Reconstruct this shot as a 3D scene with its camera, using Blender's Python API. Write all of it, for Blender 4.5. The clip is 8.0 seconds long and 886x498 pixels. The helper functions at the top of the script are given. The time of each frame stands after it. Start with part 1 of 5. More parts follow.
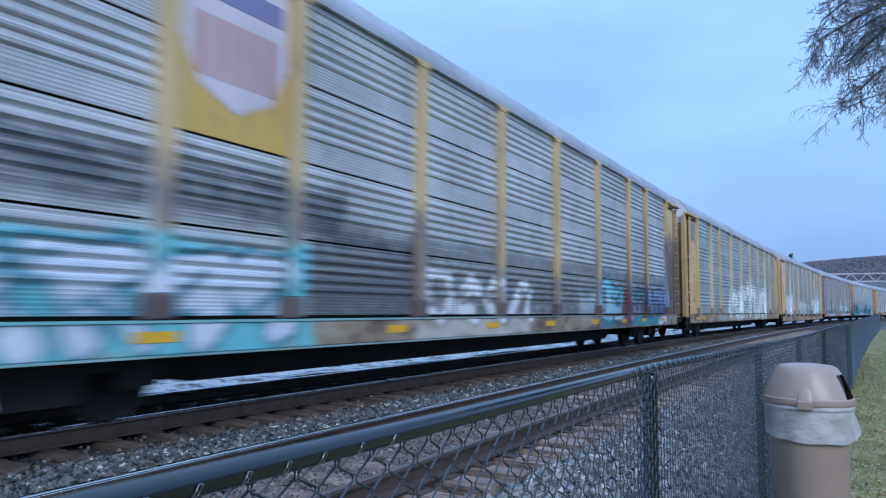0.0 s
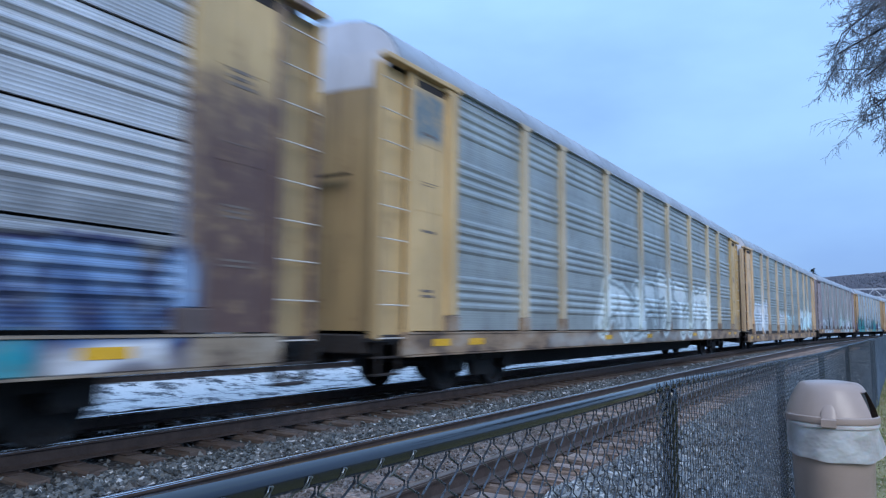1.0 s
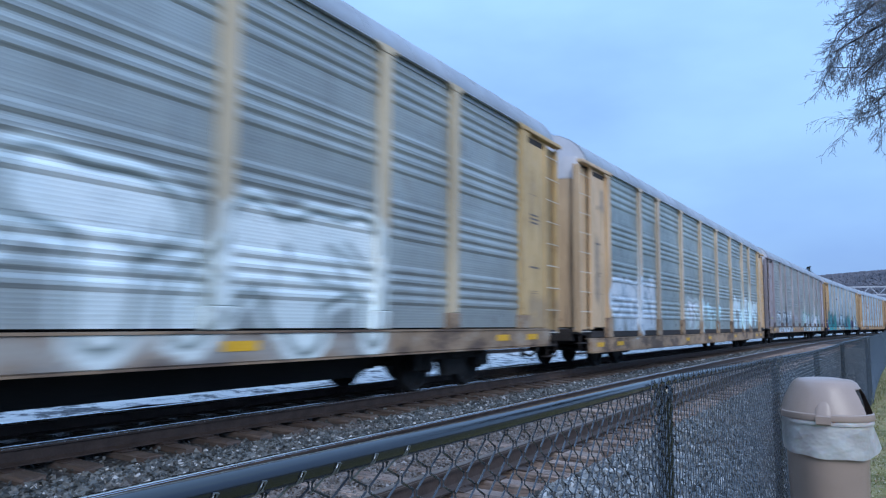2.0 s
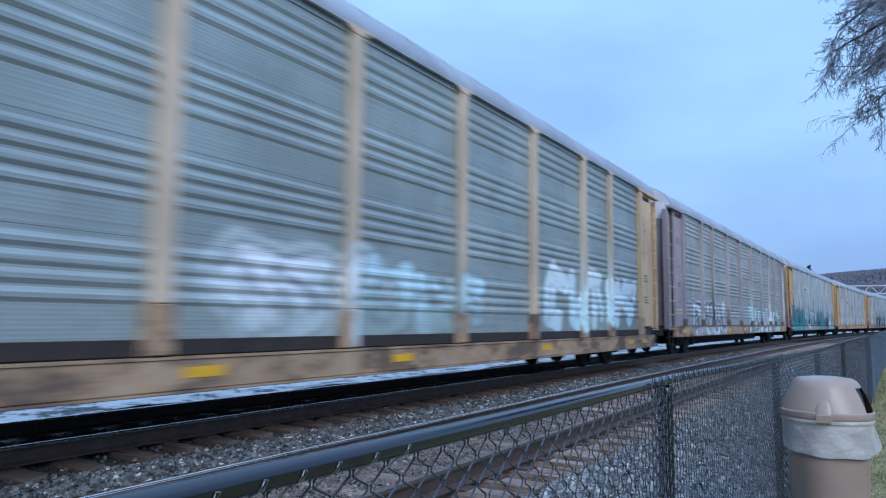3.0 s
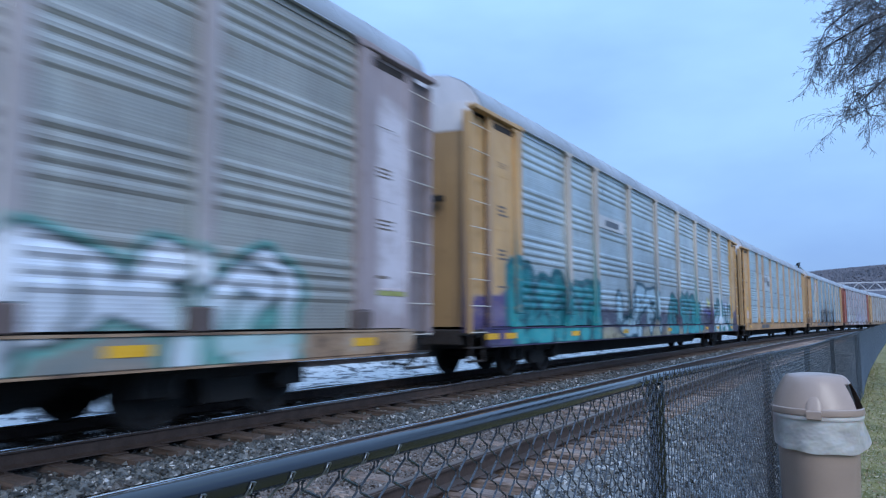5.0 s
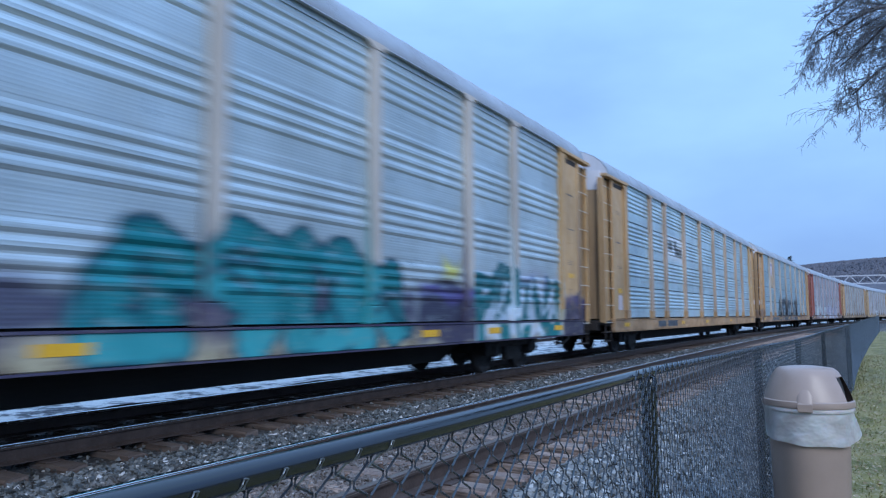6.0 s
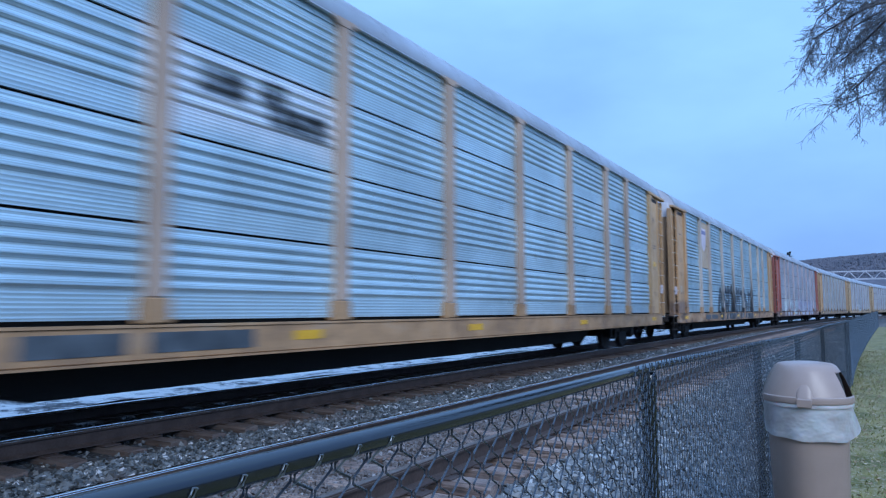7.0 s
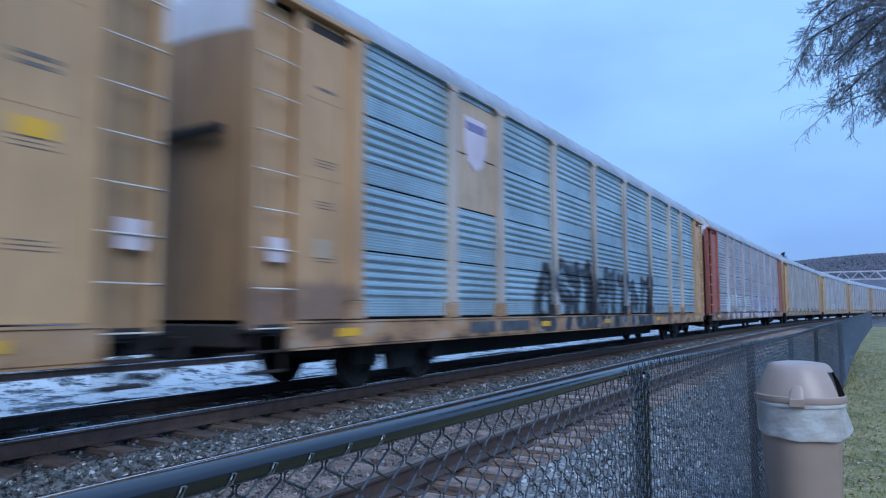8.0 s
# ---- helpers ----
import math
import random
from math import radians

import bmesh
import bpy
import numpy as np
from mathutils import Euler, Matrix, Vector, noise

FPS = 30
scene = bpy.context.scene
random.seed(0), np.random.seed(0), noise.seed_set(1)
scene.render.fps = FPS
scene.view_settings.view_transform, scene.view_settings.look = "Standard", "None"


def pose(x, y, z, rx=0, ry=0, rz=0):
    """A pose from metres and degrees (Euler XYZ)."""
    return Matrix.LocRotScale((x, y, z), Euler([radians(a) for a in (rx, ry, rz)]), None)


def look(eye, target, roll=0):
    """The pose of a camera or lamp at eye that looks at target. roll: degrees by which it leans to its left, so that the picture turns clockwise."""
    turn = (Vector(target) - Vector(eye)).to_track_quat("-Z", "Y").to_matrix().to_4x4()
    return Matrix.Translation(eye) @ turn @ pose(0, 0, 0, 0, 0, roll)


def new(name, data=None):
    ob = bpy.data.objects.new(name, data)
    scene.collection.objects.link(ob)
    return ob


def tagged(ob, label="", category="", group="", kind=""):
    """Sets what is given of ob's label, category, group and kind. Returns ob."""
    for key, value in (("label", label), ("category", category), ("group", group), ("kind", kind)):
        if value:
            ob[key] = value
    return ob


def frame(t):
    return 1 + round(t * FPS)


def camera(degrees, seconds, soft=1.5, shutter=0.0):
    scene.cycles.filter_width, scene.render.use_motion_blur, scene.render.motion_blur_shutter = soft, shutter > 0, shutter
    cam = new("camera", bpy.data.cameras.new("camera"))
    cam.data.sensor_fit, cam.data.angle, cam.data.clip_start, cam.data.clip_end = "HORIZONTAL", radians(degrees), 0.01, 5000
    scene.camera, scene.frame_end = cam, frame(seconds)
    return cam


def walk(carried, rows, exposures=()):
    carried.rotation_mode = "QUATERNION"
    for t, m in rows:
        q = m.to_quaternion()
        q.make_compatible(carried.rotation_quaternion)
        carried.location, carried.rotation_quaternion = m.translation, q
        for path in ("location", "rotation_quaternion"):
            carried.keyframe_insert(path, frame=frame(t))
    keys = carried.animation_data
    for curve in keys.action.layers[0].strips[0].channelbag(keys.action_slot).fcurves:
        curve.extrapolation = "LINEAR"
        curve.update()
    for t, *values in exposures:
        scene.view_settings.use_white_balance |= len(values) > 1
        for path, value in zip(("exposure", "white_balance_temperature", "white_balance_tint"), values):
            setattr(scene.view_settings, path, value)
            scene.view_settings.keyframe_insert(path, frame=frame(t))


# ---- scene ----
# camera
ZC = 1.45
cam = camera(65.0, 8.0, soft=1.2, shutter=0.36)
PATH = [
    (0.0, pose(-0.0042, 0.0017, ZC + 0.0032, 94.946, -0.404, 30.237)),
    (0.5, pose(-0.0034, -0.0009, ZC + 0.0001, 95.625, -0.371, 31.174)),
    (1.0, pose(-0.0025, -0.0064, ZC + 0.0055, 96.126, -0.574, 31.642)),
    (2.5, pose(0.0016, -0.0038, ZC + 0.0015, 95.837, -0.620, 31.286)),
    (3.0, pose(0.0010, -0.0062, ZC + 0.0023, 95.862, -0.546, 31.405)),
    (3.5, pose(0.0055, -0.0069, ZC + 0.0010, 95.971, -0.307, 31.479)),
    (4.0, pose(0.0006, 0.0025, ZC + 0.0046, 95.938, -0.493, 31.329)),
    (4.5, pose(-0.0000, 0.0000, ZC + 0.0000, 95.990, -0.250, 31.157)),
    (5.0, pose(-0.0007, 0.0035, ZC + 0.0000, 95.882, -0.081, 30.735)),
    (6.5, pose(0.0003, 0.0053, ZC + 0.0022, 95.210, 0.185, 30.140)),
    (7.0, pose(-0.0033, 0.0089, ZC + 0.0016, 95.065, 0.133, 30.150)),
    (7.5, pose(0.0012, 0.0048, ZC + 0.0030, 95.013, 0.054, 29.997)),
    (8.0, pose(0.0028, 0.0109, ZC + 0.0001, 95.063, 0.092, 29.761)),
]
EXPOSURE = 0.55
walk(cam, PATH, exposures=[(0.0, EXPOSURE, 5900, 10), (1.0, EXPOSURE, 5950, 10), (2.5, EXPOSURE, 5980, 10), (3.0, EXPOSURE, 6020, 10), (3.5, EXPOSURE, 6020, 10), (4.0, EXPOSURE, 5600, 10), (4.5, EXPOSURE, 5830, 10),
                          (5.2, EXPOSURE, 5980, 10), (6.3, EXPOSURE - 0.02, 5660, 10), (7.0, EXPOSURE - 0.04, 5340, 10), (7.5, EXPOSURE - 0.06, 5620, 10), (8.0, EXPOSURE - 0.1, 5480, 10)])

# ---- light: overcast dusk sky, wide soft sun behind the clouds ----
SUN_ELEV, SUN_ROT = radians(38), radians(200)
world = bpy.data.worlds.new("overcast")
scene.world = world
world.use_nodes = True
wt = world.node_tree
wt.nodes.clear()
w_out = wt.nodes.new("ShaderNodeOutputWorld")
w_bg = wt.nodes.new("ShaderNodeBackground")
w_sky = wt.nodes.new("ShaderNodeTexSky")
w_sky.sky_type = "NISHITA"
w_sky.sun_disc = False
w_sky.sun_elevation, w_sky.sun_rotation = SUN_ELEV, SUN_ROT
w_sky.dust_density = 2.0
w_tc = wt.nodes.new("ShaderNodeTexCoord")
w_map = wt.nodes.new("ShaderNodeMapping")
w_map.inputs["Scale"].default_value = (1.0, 1.0, 2.6)
w_noise = wt.nodes.new("ShaderNodeTexNoise")
w_noise.inputs["Scale"].default_value = 2.2
w_noise.inputs["Detail"].default_value = 5.0
w_noise.inputs["Roughness"].default_value = 0.5
w_ramp = wt.nodes.new("ShaderNodeValToRGB")
w_ramp.color_ramp.elements[0].position = 0.35
w_ramp.color_ramp.elements[0].color = (2.15, 3.6, 6.65, 1)
w_ramp.color_ramp.elements[1].position = 0.68
w_ramp.color_ramp.elements[1].color = (3.0, 4.85, 7.5, 1)
w_mix = wt.nodes.new("ShaderNodeMix")
w_mix.data_type = "RGBA"
w_mix.inputs["Factor"].default_value = 0.88
w_bg.inputs["Strength"].default_value = 0.09
wt.links.new(w_tc.outputs["Generated"], w_map.inputs["Vector"])
wt.links.new(w_map.outputs["Vector"], w_noise.inputs["Vector"])
wt.links.new(w_noise.outputs["Fac"], w_ramp.inputs["Fac"])
wt.links.new(w_sky.outputs["Color"], w_mix.inputs["A"])
wt.links.new(w_ramp.outputs["Color"], w_mix.inputs["B"])
# an overcast sky is brighter overhead than at the horizon
w_sep = wt.nodes.new("ShaderNodeSeparateXYZ")
w_up = wt.nodes.new("ShaderNodeMapRange")
w_up.inputs["From Min"].default_value, w_up.inputs["From Max"].default_value = 0.0, 1.0
w_up.inputs["To Min"].default_value, w_up.inputs["To Max"].default_value = 0.86, 2.1
w_mul = wt.nodes.new("ShaderNodeMix")
w_mul.data_type, w_mul.blend_type = "RGBA", "MULTIPLY"
w_mul.inputs["Factor"].default_value = 1.0
wt.links.new(w_tc.outputs["Generated"], w_sep.inputs[0])
wt.links.new(w_sep.outputs["Z"], w_up.inputs["Value"])
wt.links.new(w_mix.outputs["Result"], w_mul.inputs["A"])
wt.links.new(w_up.outputs["Result"], w_mul.inputs["B"])
wt.links.new(w_mul.outputs["Result"], w_bg.inputs["Color"])
wt.links.new(w_bg.outputs["Background"], w_out.inputs["Surface"])
sun = new("sun", bpy.data.lights.new("sun", "SUN"))
sun.data.energy, sun.data.angle, sun.data.color = 1.4, radians(35), (1.0, 0.97, 0.94)
sun.matrix_world = look((26, -16, 26), (0, 8, 0))


# ---- materials ----
class Nodes:
    """Short hand for a node tree."""

    def __init__(self, name):
        self.mat = bpy.data.materials.new(name)
        self.mat.use_nodes = True
        self.t = self.mat.node_tree
        self.bsdf = self.t.nodes["Principled BSDF"]

    def put(self, socket, value):
        if isinstance(value, bpy.types.NodeSocket):
            self.t.links.new(value, socket)
        elif isinstance(value, tuple) and len(value) == 3 and socket.type == "RGBA":
            socket.default_value = (*value, 1)
        else:
            socket.default_value = value

    def math(self, op, a, b=0.0, c=0.0, clamp=False):
        n = self.t.nodes.new("ShaderNodeMath")
        n.operation, n.use_clamp = op, clamp
        for s, v in zip(n.inputs, (a, b, c)):
            self.put(s, v)
        return n.outputs[0]

    def coords(self, which="Object"):
        return self.t.nodes.new("ShaderNodeTexCoord").outputs[which]

    def position(self):
        return self.t.nodes.new("ShaderNodeNewGeometry").outputs["Position"]

    def random(self):
        return self.t.nodes.new("ShaderNodeObjectInfo").outputs["Random"]

    def island(self):
        return self.t.nodes.new("ShaderNodeNewGeometry").outputs["Random Per Island"]

    def scaled(self, v, s):
        n = self.t.nodes.new("ShaderNodeMapping")
        self.put(n.inputs["Vector"], v)
        n.inputs["Scale"].default_value = s
        return n.outputs[0]

    def moved(self, v, d):
        n = self.t.nodes.new("ShaderNodeMapping")
        self.put(n.inputs["Vector"], v)
        n.inputs["Location"].default_value = d
        return n.outputs[0]

    def noise(self, v, scale, detail=4.0, rough=0.55, out="Fac"):
        n = self.t.nodes.new("ShaderNodeTexNoise")
        self.put(n.inputs["Vector"], v)
        n.inputs["Scale"].default_value, n.inputs["Detail"].default_value, n.inputs["Roughness"].default_value = scale, detail, rough
        return n.outputs[out]

    def voronoi(self, v, scale, out="Distance", feature="F1"):
        n = self.t.nodes.new("ShaderNodeTexVoronoi")
        n.feature = feature
        self.put(n.inputs["Vector"], v)
        n.inputs["Scale"].default_value = scale
        return n.outputs[out]

    def step(self, v, lo, hi, to0=0.0, to1=1.0):
        n = self.t.nodes.new("ShaderNodeMapRange")
        n.interpolation_type = "SMOOTHSTEP"
        for s, x in zip(n.inputs, (v, lo, hi, to0, to1)):
            self.put(s, x)
        return n.outputs[0]

    def mix(self, f, a, b, blend="MIX"):
        n = self.t.nodes.new("ShaderNodeMix")
        n.data_type, n.blend_type = "RGBA", blend
        self.put(n.inputs["Factor"], f)
        self.put(n.inputs["A"], a)
        self.put(n.inputs["B"], b)
        return n.outputs["Result"]

    def xyz(self, v):
        n = self.t.nodes.new("ShaderNodeSeparateXYZ")
        self.put(n.inputs[0], v)
        return n.outputs

    def bump(self, h, strength=0.3, dist=0.01):
        n = self.t.nodes.new("ShaderNodeBump")
        n.inputs["Strength"].default_value, n.inputs["Distance"].default_value = strength, dist
        self.put(n.inputs["Height"], h)
        self.put(self.bsdf.inputs["Normal"], n.outputs[0])

    def done(self, color, rough=0.6, metal=0.0, spec=0.5):
        for k, v in (("Base Color", color), ("Roughness", rough), ("Metallic", metal), ("Specular IOR Level", spec)):
            self.put(self.bsdf.inputs[k], v)
        return self.mat


def plain(name, col, rough=0.6, metal=0.0, dark=0.6, scale=6.0, bump=0.2, grain=60.0, coords="Object"):
    """A surface with blotches at one scale and grain at another."""
    n = Nodes(name)
    v = n.coords(coords)
    blot = n.step(n.noise(v, scale, 5), 0.3, 0.7)
    fine = n.noise(v, grain, 3)
    c = n.mix(blot, tuple(x * dark for x in col), col)
    c = n.mix(n.math("MULTIPLY", fine, 0.35), c, tuple(x * 0.55 for x in col))
    n.bump(fine, bump, 0.004)
    return n.done(c, n.step(fine, 0.2, 0.8, max(rough - 0.12, 0.05), min(rough + 0.12, 1)), metal)


def weathered_paint(name, col, tags=(), rust=0.35, rough=0.5, metal=0.0, dirt=(0.09, 0.07, 0.06), streak=1.0, fine_lines=0.0, stains=(), grime=0.0):
    """Painted or galvanised steel of a rail car, in the car's own space: run-off streaks, rust and grime;
    where tags is set, the sprayed paint that the mesh carries lies over it."""
    n = Nodes(name)
    v = n.coords("Object")
    x, y, z = n.xyz(v)
    c = n.mix(n.step(n.noise(v, 0.6, 5), 0.35, 0.68), tuple(q * 0.78 for q in col), col)
    runs = n.noise(n.scaled(v, (6.0, 6.0, 0.35)), 1.6, 4)
    c = n.mix(n.math("MULTIPLY", n.step(runs, 0.5, 0.75), 0.55 * streak), c, dirt)
    spots = n.noise(n.moved(v, (1, 2, 5)), 3.2, 6, 0.7)
    c = n.mix(n.math("MULTIPLY", n.step(spots, 0.58, 0.72), rust), c, (0.12, 0.055, 0.032))
    for (y0, y1, z0, z1, scol, seed) in stains:
        wob = n.noise(n.moved(v, (seed, seed * 1.3, 4)), 1.1, 5, 0.65, out="Color")
        wx, wy, wz = n.xyz(wob)
        ym, zm, hy, hz = (y0 + y1) / 2, (z0 + z1) / 2, (y1 - y0) / 2, (z1 - z0) / 2
        dy = n.math("SUBTRACT", n.math("ABSOLUTE", n.math("SUBTRACT", n.math("MULTIPLY_ADD", wy, min(0.8, 0.9 * hy), n.math("SUBTRACT", y, 0.5 * min(0.8, 0.9 * hy))), ym)), hy)
        dz = n.math("SUBTRACT", n.math("ABSOLUTE", n.math("SUBTRACT", n.math("MULTIPLY_ADD", wz, min(1.6, 0.9 * hz), n.math("SUBTRACT", z, 0.5 * min(1.6, 0.9 * hz))), zm)), hz)
        m = n.math("MULTIPLY", n.step(dy, -min(0.12, 0.3 * hy), 0.06, 1.0, 0.0), n.step(dz, -min(0.3, 0.3 * hz), min(0.2, 0.25 * hz), 1.0, 0.0))
        c = n.mix(n.math("MULTIPLY", m, n.step(n.noise(v, 5, 5, 0.7), 0.3, 0.55, 0.45, 0.95)), c, scol)
    if grime:
        patch = n.noise(n.scaled(n.moved(v, (9, 4, 2)), (1.0, 0.8, 1.5)), 1.1, 6, 0.7)
        c = n.mix(n.math("MULTIPLY", n.step(patch, 0.47, 0.58), grime), c, (0.075, 0.05, 0.04))
        c = n.mix(n.math("MULTIPLY", n.step(patch, 0.46, 0.38), 0.5 * grime), c, (0.42, 0.38, 0.32))
    if fine_lines:
        # long horizontal scuffs and rolled sheets of slightly different age
        scuff = n.noise(n.scaled(v, (1.0, 0.22, 13.0)), 1.0, 5, 0.7)
        c = n.mix(n.math("MULTIPLY", n.step(scuff, 0.52, 0.75), 0.55), c, tuple(min(0.9, 1.25 * q) for q in col))
        c = n.mix(n.math("MULTIPLY", n.step(scuff, 0.48, 0.25), 0.5), c, tuple(0.5 * q for q in col))
    if tags:
        spray = n.t.nodes.new("ShaderNodeAttribute")
        spray.attribute_name = "sprayed_paint"
        cover = n.t.nodes.new("ShaderNodeAttribute")
        cover.attribute_name = "sprayed_cover"
        worn = n.math("MULTIPLY", cover.outputs["Fac"], n.step(n.noise(n.scaled(v, (1.0, 0.5, 1.6)), 5, 6, 0.75), 0.3, 0.5, 0.62, 1.0))
        c = n.mix(worn, c, spray.outputs["Color"])
    h = n.noise(v, 40, 3)
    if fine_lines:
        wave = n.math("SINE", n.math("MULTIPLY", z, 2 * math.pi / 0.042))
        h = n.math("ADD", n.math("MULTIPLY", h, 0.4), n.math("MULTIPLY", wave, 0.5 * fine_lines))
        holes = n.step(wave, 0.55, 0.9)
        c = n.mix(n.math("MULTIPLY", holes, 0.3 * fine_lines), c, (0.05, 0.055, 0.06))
    n.bump(h, 0.35, 0.006)
    return n.done(c, n.step(spots, 0.3, 0.75, rough - 0.1, min(rough + 0.25, 1.0)), metal)


def gravel(name, a, b, scale, snow=0.0):
    n = Nodes(name)
    v = n.position()
    cells = n.voronoi(v, scale, "Color")
    cx, cy, cz = n.xyz(cells)
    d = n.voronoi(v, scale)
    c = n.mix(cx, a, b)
    # shade in the gaps between stones is put into the colour
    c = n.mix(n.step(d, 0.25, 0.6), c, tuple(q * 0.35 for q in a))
    c = n.mix(n.math("MULTIPLY", n.step(n.noise(v, 0.8, 4), 0.4, 0.7), 0.5), c, tuple(q * 0.5 for q in b))
    if snow:
        c = n.mix(n.math("MULTIPLY", n.step(n.noise(v, 1.5, 12, 0.78), 0.43, 0.52), snow), c, (0.66, 0.64, 0.61))
    n.bump(n.math("SUBTRACT", 1.0, d), 0.8, 0.03)
    return n.done(c, 0.85)


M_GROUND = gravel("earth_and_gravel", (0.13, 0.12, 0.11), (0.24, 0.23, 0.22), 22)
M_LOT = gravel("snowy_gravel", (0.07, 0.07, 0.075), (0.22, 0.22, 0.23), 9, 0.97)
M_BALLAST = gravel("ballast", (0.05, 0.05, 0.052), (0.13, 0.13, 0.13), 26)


def stone_material():
    n = Nodes("crushed_stone")
    r = n.island()
    c = n.mix(n.step(r, 0.0, 1.0), (0.026, 0.029, 0.029), (0.128, 0.135, 0.134))
    c = n.mix(n.step(r, 0.93, 0.95), c, (0.42, 0.42, 0.42))
    c = n.mix(n.step(n.xyz(n.position())[0], -2.7, -2.3, 0.0, 0.6), c, n.mix(r, (0.045, 0.048, 0.05), (0.34, 0.35, 0.35)))
    c = n.mix(n.math("MULTIPLY", n.step(n.xyz(n.position())[0], -4.6, -4.2, 0.0, 1.0), n.step(n.xyz(n.position())[0], -3.2, -2.8, 0.65, 0.0)), c, (0.13, 0.105, 0.095))
    c = n.mix(n.math("MULTIPLY", n.step(n.noise(n.position(), 0.9, 3), 0.5, 0.7), 0.45), c, (0.12, 0.09, 0.075))
    g = n.noise(n.position(), 90, 3)
    n.bump(g, 0.4, 0.004)
    return n.done(c, 0.55)


M_STONE = stone_material()


def tie_material(name, tone):
    n = Nodes(name)
    v, r = n.coords("Object"), n.random()
    grain = n.noise(n.scaled(v, (0.6, 9.0, 9.0)), 6, 5, 0.65)
    a = n.mix(r, tuple(tone * q for q in (0.16, 0.11, 0.09)), tuple(tone * q for q in (0.32, 0.235, 0.19)))
    c = n.mix(n.step(grain, 0.35, 0.65), (0.06, 0.045, 0.038), a)
    c = n.mix(n.math("MULTIPLY", n.step(n.noise(n.position(), 3, 4), 0.45, 0.7), 0.5), c, tuple(tone * q for q in (0.28, 0.23, 0.20)))
    n.bump(grain, 0.7, 0.012)
    return n.done(c, 0.8)


M_TIE = tie_material("weathered_tie_wood", 1.3)
# same wood at a lower tone, for the ties of the train's track
M_TIE_DARK = tie_material("darker_tie_wood", 0.45)
M_RAIL = plain("rusty_rail", (0.082, 0.058, 0.049), 0.7, 0.2, 0.6, 5, 0.4, 50, "Object")
M_RAIL_HEAD = plain("polished_rail_head", (0.80, 0.79, 0.78), 0.2, 1.0, 0.92, 2, 0.0, 30)
M_RAIL_DULL = plain("dull_rail_head", (0.20, 0.165, 0.145), 0.5, 0.5, 0.7, 3, 0.2, 40)
M_IRON = plain("dark_cast_iron", (0.022, 0.021, 0.021), 0.75, 0.1, 0.5, 3, 0.3, 30)
M_ENDSILL = plain("grimy_end_steel", (0.035, 0.027, 0.024), 0.75, 0.0, 0.5, 2.5, 0.3, 30)
M_FOOT = plain("grimy_brown_steel", (0.15, 0.115, 0.11), 0.7, 0.0, 0.6, 3, 0.2, 30)
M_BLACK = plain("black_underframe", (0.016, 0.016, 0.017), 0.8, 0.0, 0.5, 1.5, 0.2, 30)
M_VINYL = plain("black_vinyl_coating", (0.006, 0.008, 0.012), 0.13, 0.0, 0.8, 8, 0.01, 70)
bs = M_VINYL.node_tree.nodes["Principled BSDF"]
bs.inputs["Coat Weight"].default_value, bs.inputs["Coat Roughness"].default_value, bs.inputs["Coat IOR"].default_value = 0.0, 0.1, 1.5
bs.inputs["Specular IOR Level"].default_value = 0.8
M_WIRE = plain("black_coated_wire", (0.048, 0.058, 0.074), 0.22, 0.0, 0.8, 20, 0.0, 70)
M_TIEWIRE = plain("aluminium_tie_wire", (0.30, 0.33, 0.37), 0.4, 0.8, 0.7, 20, 0.0, 70)
M_CAN = plain("tan_plastic", (0.36, 0.275, 0.23), 0.36, 0.0, 0.86, 3, 0.12, 180)
M_CAN_DARK = plain("dark_inside", (0.03, 0.028, 0.026), 0.8, 0, 0.8)
M_ROOF = weathered_paint("galvanised_roof", (0.35, 0.38, 0.42), rust=0.12, rough=0.5, metal=0.25, streak=0.3, dirt=(0.2, 0.2, 0.21))
M_ROOF_END = weathered_paint("pale_roof_end", (0.60, 0.60, 0.64), rust=0.1, rough=0.5, streak=0.3)
M_REFLECT = plain("yellow_reflector", (0.78, 0.44, 0.03), 0.3, 0, 0.85, 4, 0.05, 40)
M_BARK = plain("wet_bark", (0.085, 0.078, 0.08), 0.85, 0, 0.5, 4, 0.8, 40)
M_TWIG = plain("grey_twig_bark", (0.16, 0.165, 0.185), 0.8, 0, 0.6, 4, 0.3, 40)


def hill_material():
    n = Nodes("hazed_winter_woods")
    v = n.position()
    # blue-grey base is lifted: distance haze is put into the colour of the woods
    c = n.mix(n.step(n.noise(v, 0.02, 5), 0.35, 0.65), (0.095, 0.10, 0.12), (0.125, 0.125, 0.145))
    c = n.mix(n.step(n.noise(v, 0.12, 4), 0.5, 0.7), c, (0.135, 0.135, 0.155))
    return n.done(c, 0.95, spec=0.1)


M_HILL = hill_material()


def bag_material():
    n = Nodes("white_bin_liner")
    v = n.coords("Object")
    folds = n.noise(n.scaled(v, (3, 3, 4)), 1.6, 3, 0.5)
    n.bump(folds, 0.7, 0.05)
    n.put(n.bsdf.inputs["Subsurface Weight"], 0.15)
    return n.done(n.mix(n.step(folds, 0.3, 0.7), (0.34, 0.315, 0.305), (0.52, 0.50, 0.495)), 0.3)


M_BAG = bag_material()


